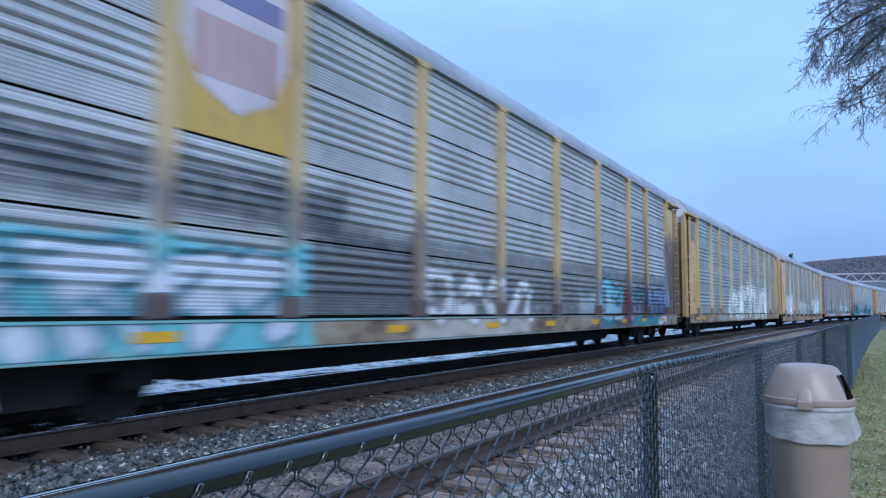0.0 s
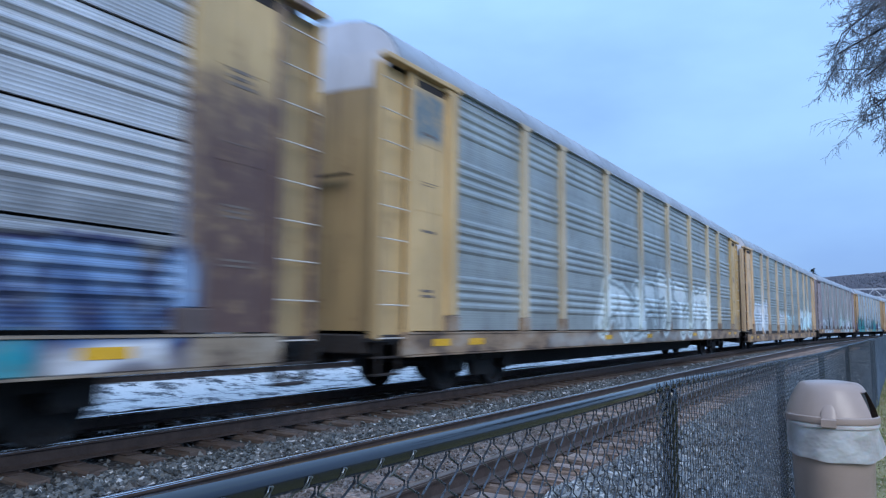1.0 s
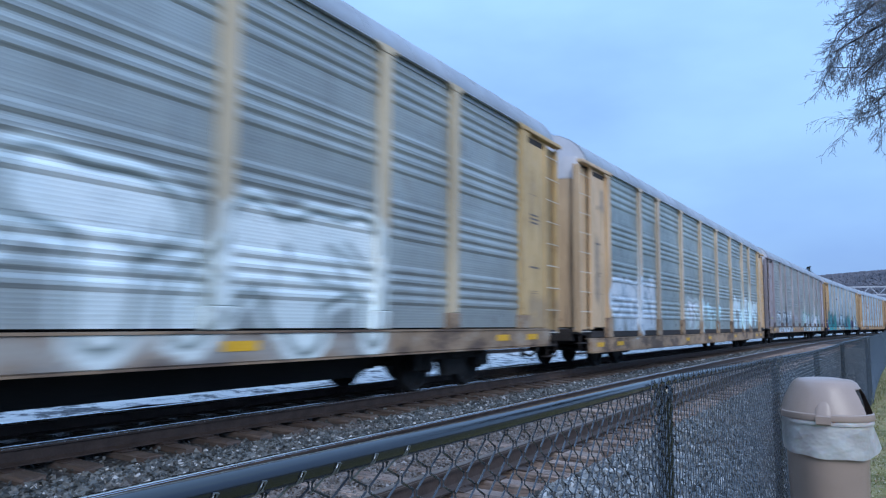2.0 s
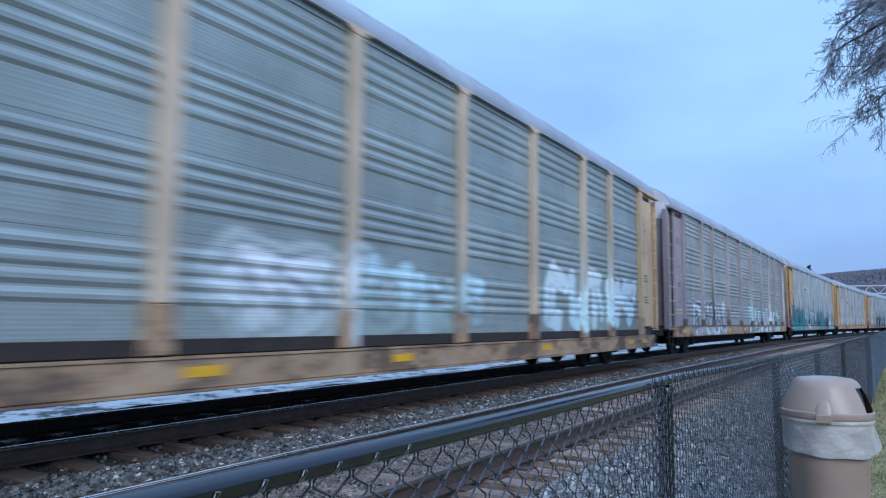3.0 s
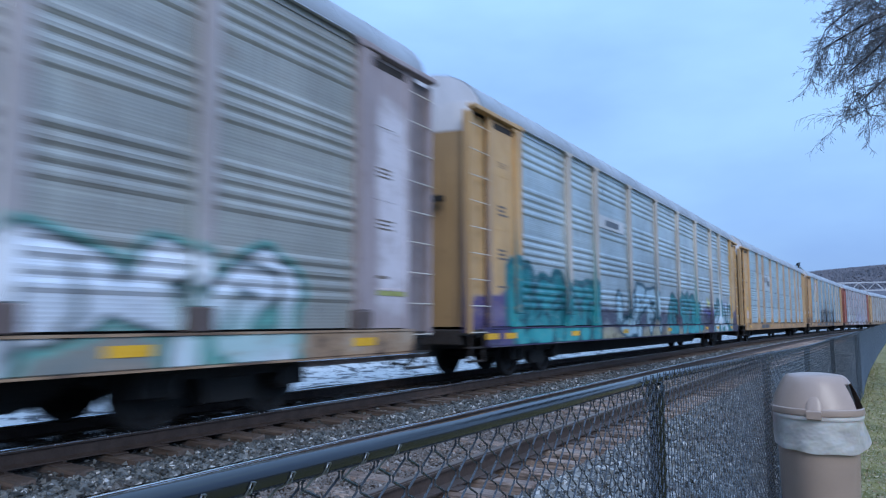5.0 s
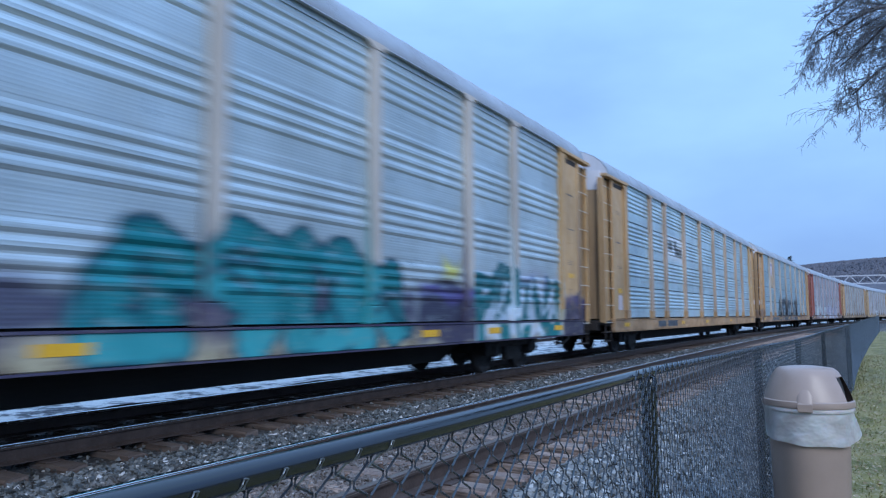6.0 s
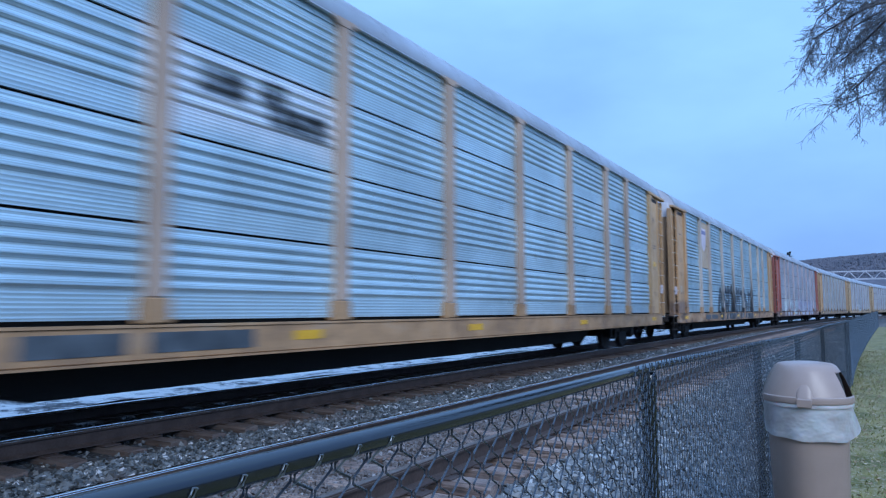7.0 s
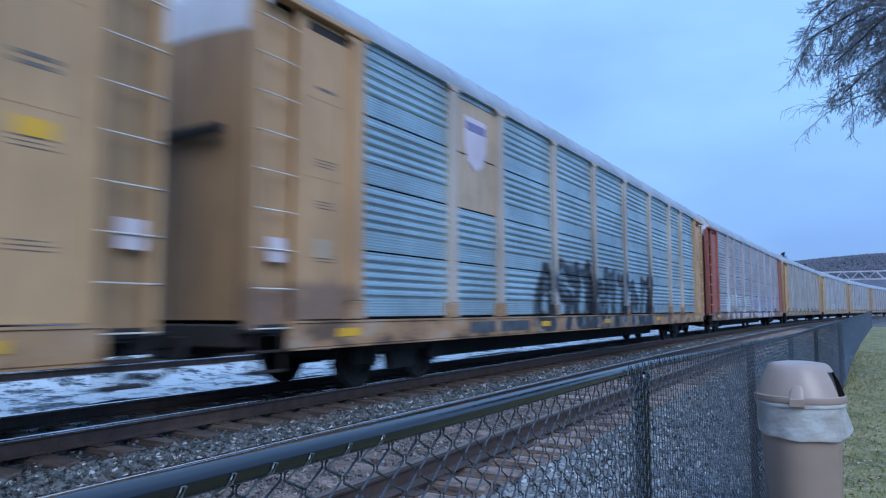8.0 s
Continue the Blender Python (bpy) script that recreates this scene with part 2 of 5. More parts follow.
def grass_material():
    n = Nodes("winter_grass")
    v = n.position()
    c = n.mix(n.step(n.noise(v, 1.4, 5), 0.35, 0.65), (0.105, 0.11, 0.035), (0.25, 0.225, 0.09))
    c = n.mix(n.step(n.noise(v, 14, 4), 0.5, 0.7), c, (0.30, 0.25, 0.15))
    c = n.mix(n.step(n.noise(v, 60, 3), 0.58, 0.66), c, (0.5, 0.46, 0.38))
    n.bump(n.noise(v, 45, 4), 0.8, 0.03)
    return n.done(c, 0.9, spec=0.2)


M_GRASS = grass_material()


def blade_material():
    n = Nodes("grass_blades")
    r = n.island()
    c = n.mix(r, (0.105, 0.115, 0.032), (0.33, 0.30, 0.11))
    c = n.mix(n.step(r, 0.72, 0.8), c, (0.34, 0.29, 0.17))
    return n.done(c, 0.7, spec=0.2)


M_BLADE = blade_material()
M_TRUSS = plain("pale_painted_steel", (0.5, 0.5, 0.53), 0.6, 0, 0.8, 0.5)
M_NEEDLE = plain("dark_conifer", (0.03, 0.04, 0.035), 0.9, 0, 0.6, 1.0)


# ---- mesh building ----
class Shape:
    """Collects vertices and faces for one mesh."""

    def __init__(self):
        self.v, self.f = [], []

    def box(self, x0, x1, y0, y1, z0, z1, bevel=0.0):
        b = bevel
        i = len(self.v)
        if not b:
            self.v += [(x, y, z) for z in (z0, z1) for x, y in ((x0, y0), (x1, y0), (x1, y1), (x0, y1))]
            self.f += [(i, i + 3, i + 2, i + 1), (i + 4, i + 5, i + 6, i + 7)]
            self.f += [(i + k, i + (k + 1) % 4, i + 4 + (k + 1) % 4, i + 4 + k) for k in range(4)]
            return self
        ring = lambda d: [(x0 + d, y0 + d), (x1 - d, y0 + d), (x1 - d, y1 - d), (x0 + d, y1 - d)]
        rows = [(z0, b), (z0 + b, 0), (z1 - b, 0), (z1, b)]
        for z, d in rows:
            self.v += [(x, y, z) for x, y in ring(d)]
        self.f.append((i + 3, i + 2, i + 1, i))
        for r in range(3):
            for k in range(4):
                self.f.append((i + 4 * r + k, i + 4 * r + (k + 1) % 4, i + 4 * r + 4 + (k + 1) % 4, i + 4 * r + 4 + k))
        self.f.append((i + 12, i + 13, i + 14, i + 15))
        return self

    def loft(self, rings, closed=True, caps=True):
        i, m = len(self.v), len(rings[0])
        for r in rings:
            self.v += [tuple(p) for p in r]
        last = m if closed else m - 1
        for a in range(len(rings) - 1):
            for k in range(last):
                k2 = (k + 1) % m
                self.f.append((i + a * m + k, i + a * m + k2, i + (a + 1) * m + k2, i + (a + 1) * m + k))
        if caps and closed:
            self.f.append(tuple(i + k for k in reversed(range(m))))
            self.f.append(tuple(i + (len(rings) - 1) * m + k for k in range(m)))
        return self

    def tube(self, pts, r, sides=6, r_end=None, caps=True):
        pts = [Vector(p) for p in pts]
        rings = []
        for k, p in enumerate(pts):
            d = (pts[min(k + 1, len(pts) - 1)] - pts[max(k - 1, 0)]).normalized()
            a = d.cross(Vector((0, 0, 1)) if abs(d.z) < 0.9 else Vector((0, 1, 0))).normalized()
            b = d.cross(a)
            rr = r if r_end is None else r + (r_end - r) * k / (len(pts) - 1)
            rings.append([p + rr * (math.cos(q) * a + math.sin(q) * b) for q in (2 * math.pi * j / sides for j in range(sides))])
        return self.loft(rings, True, caps)

    def lathe(self, prof, sides=24, cx=0.0, cy=0.0, axis="z", sx=1.0, sy=1.0):
        rings = []
        for r, h in prof:
            ring = []
            for j in range(sides):
                q = 2 * math.pi * j / sides
                p = (cx + r * sx * math.cos(q), cy + r * sy * math.sin(q), h)
                ring.append(p if axis == "z" else (h, p[0], p[1]))
            rings.append(ring)
        return self.loft(rings)

    def mesh(self, name, mat, smooth=False):
        me = bpy.data.meshes.new(name)
        me.from_pydata([tuple(p) for p in self.v], [], self.f)
        me.materials.append(mat)
        if smooth:
            me.shade_smooth()
            me.set_sharp_from_angle(angle=radians(35))
        return me


def part(name, shape, mat, parent, label="", smooth=False):
    me = shape.mesh(name, mat, smooth) if isinstance(shape, Shape) else shape
    ob = new(name, me)
    ob.parent = parent
    if label:
        ob["label"] = label
    return ob


def thing(name, label, category, group="", kind="", shape=None, mat=None, smooth=False):
    ob = new(name, shape.mesh(name, mat, smooth) if shape else None)
    return tagged(ob, label, category, group, kind)


# ---- the line of the tracks: straight by the camera, then a long right-hand curve ----
RADIUS = 1050.0
RAIL_TOP = ZC - 1.161
NEAR_TRACK, TRAIN_TRACK, FAR_TRACK = 3.69, 7.40, 14.6
GAUGE_HALF = 0.7525


def on_line(s, off, z=0.0):
    a = s / RADIUS if s > 0 else 0.0
    x, y = RADIUS * (1 - math.cos(a)), (RADIUS * math.sin(a) if s > 0 else s)
    return Vector((x - off * math.cos(a), y + off * math.sin(a), z))


def line_pose(s, off, z):
    a = s / RADIUS if s > 0 else 0.0
    return Matrix.Translation(on_line(s, off, z)) @ Matrix.Rotation(-a, 4, "Z")


def swept(prof, s_values, off):
    """A profile (side, height) swept along the line; side to the right of the offset."""
    return [[on_line(s, off - px, pz) for px, pz in prof] for s in s_values]


S_LONG = [-30, -15, 0, 5, 10, 15, 20, 30, 40, 50, 60, 75, 90, 110, 130, 150, 175, 200, 230, 260, 300, 350, 400]

# ground, ballast beds, gravel lot and lawn
g = Shape()
ring_r = [0.0, 40, 120, 400, 1200, 4000]
g.v.append((0, 0, -0.12))
for r in ring_r[1:]:
    g.v += [(r * math.cos(a), r * math.sin(a), -0.12) for a in (2 * math.pi * k / 48 for k in range(48))]
g.f += [(0, 1 + k, 1 + (k + 1) % 48) for k in range(48)]
for q in range(len(ring_r) - 2):
    for k in range(48):
        a, b = 1 + q * 48 + k, 1 + q * 48 + (k + 1) % 48
        g.f.append((a, a + 48, b + 48, b))
thing("ground", "flat grey earth and gravel ground", "ground", kind="structure", shape=g, mat=M_GROUND)

bz = RAIL_TOP - 0.205
bed = Shape().loft(swept([(2.85, -0.14), (1.75, bz - 0.06), (1.30, bz - 0.03), (1.2, bz - 0.13), (-1.25, bz - 0.13), (-1.35, bz), (-2.3, bz - 0.05), (-5.4, bz), (-6.6, bz - 0.12), (-7.0, -0.14)], S_LONG, NEAR_TRACK), closed=False)
thing("ballast_bed", "grey crushed stone ballast under both railway tracks", "ballast", kind="structure", shape=bed, mat=M_BALLAST)

lot = Shape()
rnd = random.Random(4)
rows = []
for s in [-20 + 1.5 * k for k in range(60)] + [75 + 12 * k for k in range(20)]:
    rows.append([on_line(s, o, (0.02 if o < 13.2 else RAIL_TOP - 0.165) + 0.10 * (rnd.random() - 0.4) * (1 if o < 13.2 else 0.3 if o < 19 else 3)) for o in (10.0, 10.6, 11.2, 11.8, 12.6, 13.4, 14.4, 16, 19, 26, 45)])
lot.loft(rows, closed=False)
thing("gravel_lot", "pale gravel yard with patches of old snow", "ground", kind="structure", shape=lot, mat=M_LOT, smooth=True)

# fence line: x, y and top height of each post
POSTS = [(-0.60, -3.5, 1.27), (-0.62, -0.45, 1.278), (-0.62, 2.62, 1.250), (-0.575, 5.68, 1.208), (-0.49, 8.85, 1.168), (-0.33, 11.95, 1.195), (-0.03, 14.95, 1.25),
         (0.02, 17.95, 1.22), (0.1, 20.9, 1.22), (0.19, 23.9, 1.22), (0.31, 26.9, 1.23), (0.43, 29.8, 1.23), (0.54, 32.7, 1.24), (0.65, 35.6, 1.24), (0.78, 38.4, 1.25), (0.91, 41.2, 1.26), (1.05, 44.2, 1.28), (1.19, 47.2, 1.29), (1.33, 50.2, 1.3), (1.48, 53.2, 1.32), (1.62, 56.2, 1.33), (1.76, 59.2, 1.34), (1.9, 62.2, 1.36)]


def lawn_height(x, y):
    """The lawn rises gently with the fence."""
    zs = [(p[1], p[2] - 1.24) for p in POSTS]
    if y >= zs[-1][0]:
        return zs[-1][1]
    for (ya, za), (yb, zb) in zip(zs, zs[1:]):
        if y <= yb:
            return max(-0.06, za + (zb - za) * max(0.0, (y - ya) / (yb - ya)))
    return 0.0


def fence_x(y):
    for a, b in zip(POSTS, POSTS[1:]):
        if y <= b[1]:
            return a[0] + (b[0] - a[0]) * (y - a[1]) / (b[1] - a[1])
    a, b = POSTS[-2:]
    return b[0] + (b[0] - a[0]) * (y - b[1]) / (b[1] - a[1])


lawn = Shape()
rows = []
for k in range(140):
    y = -12 + 0.55 * k
    rows.append([(fence_x(max(y, -3)) - 0.06 + d, y, lawn_height(0, y) - (0.15 if d == 0 else 0) + 0.035 * noise.noise((d * 1.3, y * 1.3, 0))) for d in (0, 0.05, 0.25, 0.5, 0.8, 1.2, 1.7, 2.3, 3.2, 4.5, 7, 12, 25)])
lawn.loft(rows, closed=False)
thing("lawn", "patchy winter lawn with yellowed grass and dead leaves", "lawn", kind="structure", shape=lawn, mat=M_GRASS, smooth=True)


# ---- tracks ----
def railway_track(label, off, heads, sunk=0.0):
    track = thing("railway_track", label, "railway track")
    foot, head = RAIL_TOP - 0.172 - sunk, RAIL_TOP - sunk
    body = [(-0.07, foot), (0.07, foot), (0.07, foot + 0.012), (0.012, foot + 0.035), (0.012, head - 0.045), (0.036, head - 0.035), (0.036, head - 0.004),
            (-0.036, head - 0.004), (-0.036, head - 0.035), (-0.012, head - 0.045), (-0.012, foot + 0.035), (-0.07, foot + 0.012)]
    for sd, (mat, w) in zip((-1, 1), heads):
        top = [(-w, head - 0.014), (w, head - 0.018), (w * 0.97, head - 0.013), (w * 0.5, head - 0.002), (w * 0.2, head + 0.001), (-w * 0.6, head + 0.001)]
        if mat is M_RAIL_HEAD:
            top = [(-w, head - 0.016), (w, head - 0.018), (w, head - 0.014), (w - 0.004, head - 0.006), (w - 0.012, head - 0.001), (w - 0.022, head + 0.001), (-w * 0.7, head + 0.001)]
        r = part("rail", Shape().loft(swept(body, S_LONG, off + sd * GAUGE_HALF)), M_RAIL, track, "rust-brown steel rail")
        part("rail_head", Shape().loft(swept(top, S_LONG, off + sd * GAUGE_HALF)), mat, r, "worn running surface")
    return track


track_near = railway_track("empty railway track of rusty rails on weathered wooden ties", NEAR_TRACK, ((M_RAIL_DULL, 0.0375), (M_RAIL_HEAD, 0.0375)))
track_train = railway_track("railway track of worn steel rails under the passing train", TRAIN_TRACK, ((M_RAIL_HEAD, 0.0375), (M_RAIL_HEAD, 0.0375)))
track_far = railway_track("further railway track on snowy gravel beyond the train", FAR_TRACK, ((M_RAIL_HEAD, 0.0375), (M_RAIL_DULL, 0.034)))


# ---- freight cars ----
CAR_PITCH, SPEED, S_FIRST, HALF_LEN = 28.6, 20.7, -0.2, 13.72
HALF_W = 1.5
POST_AT = [1.9, 4.62, 6.5, 9.35, 12.22, 15.1, 18.0, 20.85, 22.82, 25.54]
ROWS_Z = [(1.08, 2.008), (2.038, 2.982), (3.012, 3.997), (4.027, 5.02)]
LOW_ROWS_Z = [(0.97, 1.90), (1.94, 2.85), (2.89, 3.87), (3.91, 5.02)]


def rib_profile(z0, z1, style):
    """Out and up: a folded sheet with raised ribs above and a flat band below."""
    h = z1 - z0
    pts = [(0.0, z0)]
    first, count = (0.34, 4) if style == "band" else (0.30, 5)
    step_h = (0.97 - first) * h / count
    for k in range(count):
        b = z0 + first * h + k * step_h
        d = 0.021 if style == "band" else 0.025
        pts += [(0.0, b), (d, b + step_h * 0.28), (d, b + step_h * 0.55), (0.0, b + step_h * 0.85)]
    pts.append((0.0, z1))
    return pts


# simple bent strokes that sprayed letters are made of, in a unit cell
STROKES = [((0.1, 0), (0.12, 1), (0.85, 0.1), (0.9, 1)), ((0.05, 0), (0.45, 1), (0.6, 0.95), (0.95, 0)), ((0.12, 1), (0.1, 0.1), (0.5, 0), (0.88, 0.1), (0.9, 1)),
           ((0.9, 0.85), (0.5, 1), (0.1, 0.6), (0.2, 0.1), (0.7, 0), (0.9, 0.4), (0.5, 0.45)), ((0.1, 0), (0.1, 1), (0.75, 0.95), (0.8, 0.6), (0.2, 0.5), (0.9, 0)),
           ((0.9, 0.95), (0.3, 1), (0.12, 0.7), (0.85, 0.35), (0.7, 0.02), (0.1, 0.05)), ((0.1, 1), (0.9, 0.95), (0.5, 0.9), (0.45, 0))]


def wobble(y, z, seed, amount=0.09):
    a = np.sin(2.1 * y + 1.3 * z + seed) + np.sin(4.7 * z - 1.9 * y + 2.3 * seed) + 0.6 * np.sin(7.9 * y + 3.1 * z + 0.7 * seed)
    b = np.sin(2.7 * y - 2.2 * z + 1.9 * seed) + np.sin(5.3 * y + 3.7 * z + 3.1 * seed) + 0.6 * np.sin(9.1 * z - 5.0 * y + seed)
    return y + amount * a * 0.5, z + amount * b * 0.5


def haze(y0, y1, z0, z1, colour, alpha=0.9, soft=0.12, seed=1):
    """A rolled or misted patch of paint."""
    def lay(y, z, rgb, al):
        wy, wz = wobble(y, z, seed, 0.10)
        d = np.maximum(np.abs(wy - (y0 + y1) / 2) - (y1 - y0) / 2, np.abs(wz - (z0 + z1) / 2) - (z1 - z0) / 2)
        m = alpha * np.clip(0.5 - d / (2 * soft), 0, 1)
        rgb[:] = rgb * (1 - m[:, None]) + np.array(colour) * m[:, None]
        al[:] = np.maximum(al, m)
    return lay


def letters(y0, y1, z0, z1, count, fill, fill_low, line, seed, thick=0.19, edge=0.07, halo=None, halo_w=0.14, tall=0.22, alpha=1.0, cut=0.8):
    """A row of sprayed letters: fat strokes shaded from one colour to another, an outline, and a halo round all."""
    rnd = random.Random(seed)
    w, h = (y1 - y0) / count, z1 - z0
    pieces, inner = [], []
    for k in range(count):
        a, b = y0 + k * w + rnd.uniform(-0.1, 0.06) * w, y0 + (k + 1) * w + rnd.uniform(-0.06, 0.1) * w
        lo, hi = z0 + thick * h * 0.6 + rnd.uniform(0, tall * 0.4) * h, z1 - thick * h * 0.6 - rnd.uniform(0, tall) * h
        lean = rnd.uniform(-0.1, 0.16) * w
        for turn, slim in ((0, 1.0), (1, 0.55)):
            shape = STROKES[rnd.randrange(len(STROKES))]
            pts = [(a + 0.1 * w + (1 - u if turn else u) * (b - a - 0.2 * w) + lean * q + rnd.uniform(-0.12, 0.12) * w, lo + (q + rnd.uniform(-0.1, 0.1)) * (hi - lo)) for u, q in shape[:5 - 2 * turn]]
            pieces.append((pts, slim * rnd.uniform(0.8, 1.1) * thick * h))
        inner += [[(a + rnd.uniform(0.0, 1.0) * (b - a), lo + rnd.uniform(-0.1, 1.05) * (hi - lo)) for q in range(3)] for n in range(2)]

    def lay(y, z, rgb, al):
        wy, wz = wobble(y, z, seed, 0.05)

        def reach(group):
            out = np.full(y.shape, 9.0)
            for pts, r in group:
                for (ya, za), (yb, zb) in zip(pts, pts[1:]):
                    dy, dz = yb - ya, zb - za
                    u = np.clip(((wy - ya) * dy + (wz - za) * dz) / (dy * dy + dz * dz + 1e-6), 0, 1)
                    out = np.minimum(out, np.hypot(wy - ya - u * dy, wz - za - u * dz) - r)
            return out

        near, scratch = reach(pieces), reach([(p, 0.0) for p in inner])
        shade = np.clip((wz - z0) / h + 0.25 * np.sin(3.1 * wy + seed) + 0.15 * np.sin(8.0 * wy + 5 * wz), 0, 1)[:, None]
        body = np.array(fill_low) * (1 - shade) + np.array(fill) * shade
        for limit, colour in ((edge + halo_w, halo), (edge, line), (0.0, body)):
            if colour is None:
                continue
            m = alpha * np.clip((limit - near) / 0.05 + 0.5, 0, 1)
            rgb[:] = rgb * (1 - m[:, None]) + np.asarray(colour) * m[:, None]
            al[:] = np.maximum(al, m)
        m = alpha * cut * np.clip((0.05 - scratch) / 0.05 + 0.5, 0, 1) * (near < edge)
        rgb[:] = rgb * (1 - m[:, None]) + np.asarray(line) * m[:, None]
    return lay


def spray(me, layers):
    """Lay the sprayed paint of a car's near side on a mesh, as a colour of its points."""
    co = np.empty(3 * len(me.vertices), np.float32)
    me.vertices.foreach_get("co", co)
    co = co.reshape(-1, 3)
    rgb, al = np.full((len(co), 3), 0.3), np.zeros(len(co))
    for lay in layers:
        lay(co[:, 1].astype(float), co[:, 2].astype(float), rgb, al)
    al[co[:, 0] < 1.2] = 0.0
    att = me.attributes.new("sprayed_paint", "FLOAT_COLOR", "POINT")
    att.data.foreach_set("color", np.column_stack([rgb, np.ones(len(co))]).astype(np.float32).ravel())
    me.attributes.new("sprayed_cover", "FLOAT", "POINT").data.foreach_set("value", al.astype(np.float32))
    return me


def fine_steps(a, b, step):
    n = max(1, int(math.ceil((b - a) / step)))
    return [a + (b - a) * q / n for q in range(n + 1)]


def slab(x0, x1, y0, y1, z0, z1, step_y=0.07, step_z=0.06, c=0.012):
    """A bar along the near side, its outer face divided finely enough to carry paint."""
    s = Shape()
    ring = [(x1 - c, z0)] + [(x1, z) for z in fine_steps(z0 + c, z1 - c, step_z)] + [(x1 - c, z1), (x0, z1), (x0, z0)]
    return s.loft([[(x, y, z) for x, z in ring] for y in fine_steps(y0, y1, step_y)])


WHEEL_R = 0.4575
WHEELSETS = []


def truck_frame():
    s = Shape()
    for sd in (-1, 1):
        x0, x1 = sd * 1.0 - 0.07, sd * 1.0 + 0.07
        arch = [(-1.25, 0.36), (-1.25, 0.62), (-0.75, 0.66), (-0.45, 0.80), (0.45, 0.80), (0.75, 0.66), (1.25, 0.62), (1.25, 0.36), (0.95, 0.36), (0.72, 0.52), (0.42, 0.52), (0.34, 0.24), (-0.34, 0.24), (-0.42, 0.52), (-0.72, 0.52), (-0.95, 0.36)]
        i = len(s.v)
        s.v += [(x0, y, z) for y, z in arch] + [(x1, y, z) for y, z in arch]
        m = len(arch)
        s.f += [tuple(i + k for k in range(m)), tuple(i + m + k for k in reversed(range(m)))]
        s.f += [(i + k, i + m + k, i + m + (k + 1) % m, i + (k + 1) % m) for k in range(m)]
        for yb in (-1.1, 1.1):
            s.lathe([(0.13, sd * 1.0 - 0.1), (0.15, sd * 1.0), (0.13, sd * 1.12)], 12, yb * 0.79, WHEEL_R, axis="x")
        for yb in (-0.14, 0.0, 0.14):
            s.lathe([(0.06, 0.30), (0.06, 0.52)], 8, sd * 1.0, yb)
    s.box(-1.1, 1.1, -0.2, 0.2, 0.5, 0.72, 0.03)
    return s.mesh("truck_frame", M_IRON)


TRUCK_FRAME = truck_frame()


def add_truck(car, y):
    truck = part("truck", TRUCK_FRAME, M_IRON, car, "black cast-iron four-wheel truck")
    truck.location = (0, y, 0)
    for dy in (-0.88, 0.88):
        # both wheels turn with their axle
        axle = part("wheelset", WHEEL_PAIR, M_IRON, truck)
        axle.location = (0, dy, WHEEL_R)
        WHEELSETS.append((axle, dy))
    return truck


def wheel_pair():
    s = Shape()
    for sd in (-1, 1):
        for prof in ([(0.0, -0.03), (0.10, -0.06), (0.12, -0.02), (0.34, -0.012), (0.38, -0.06), (0.4575, -0.065), (0.4575, 0.04), (0.485, 0.05), (0.485, 0.07), (0.38, 0.065), (0.34, 0.02), (0.12, 0.03), (0.10, 0.06), (0.0, 0.06)],):
            s.lathe([(r, sd * 0.7525 - sd * h) for r, h in prof], 24, axis="x")
    s.lathe([(0.08, -1.05), (0.085, 0.0), (0.08, 1.05)], 12, axis="x")
    return s.mesh("wheelset", M_IRON, True)


WHEEL_PAIR = wheel_pair()


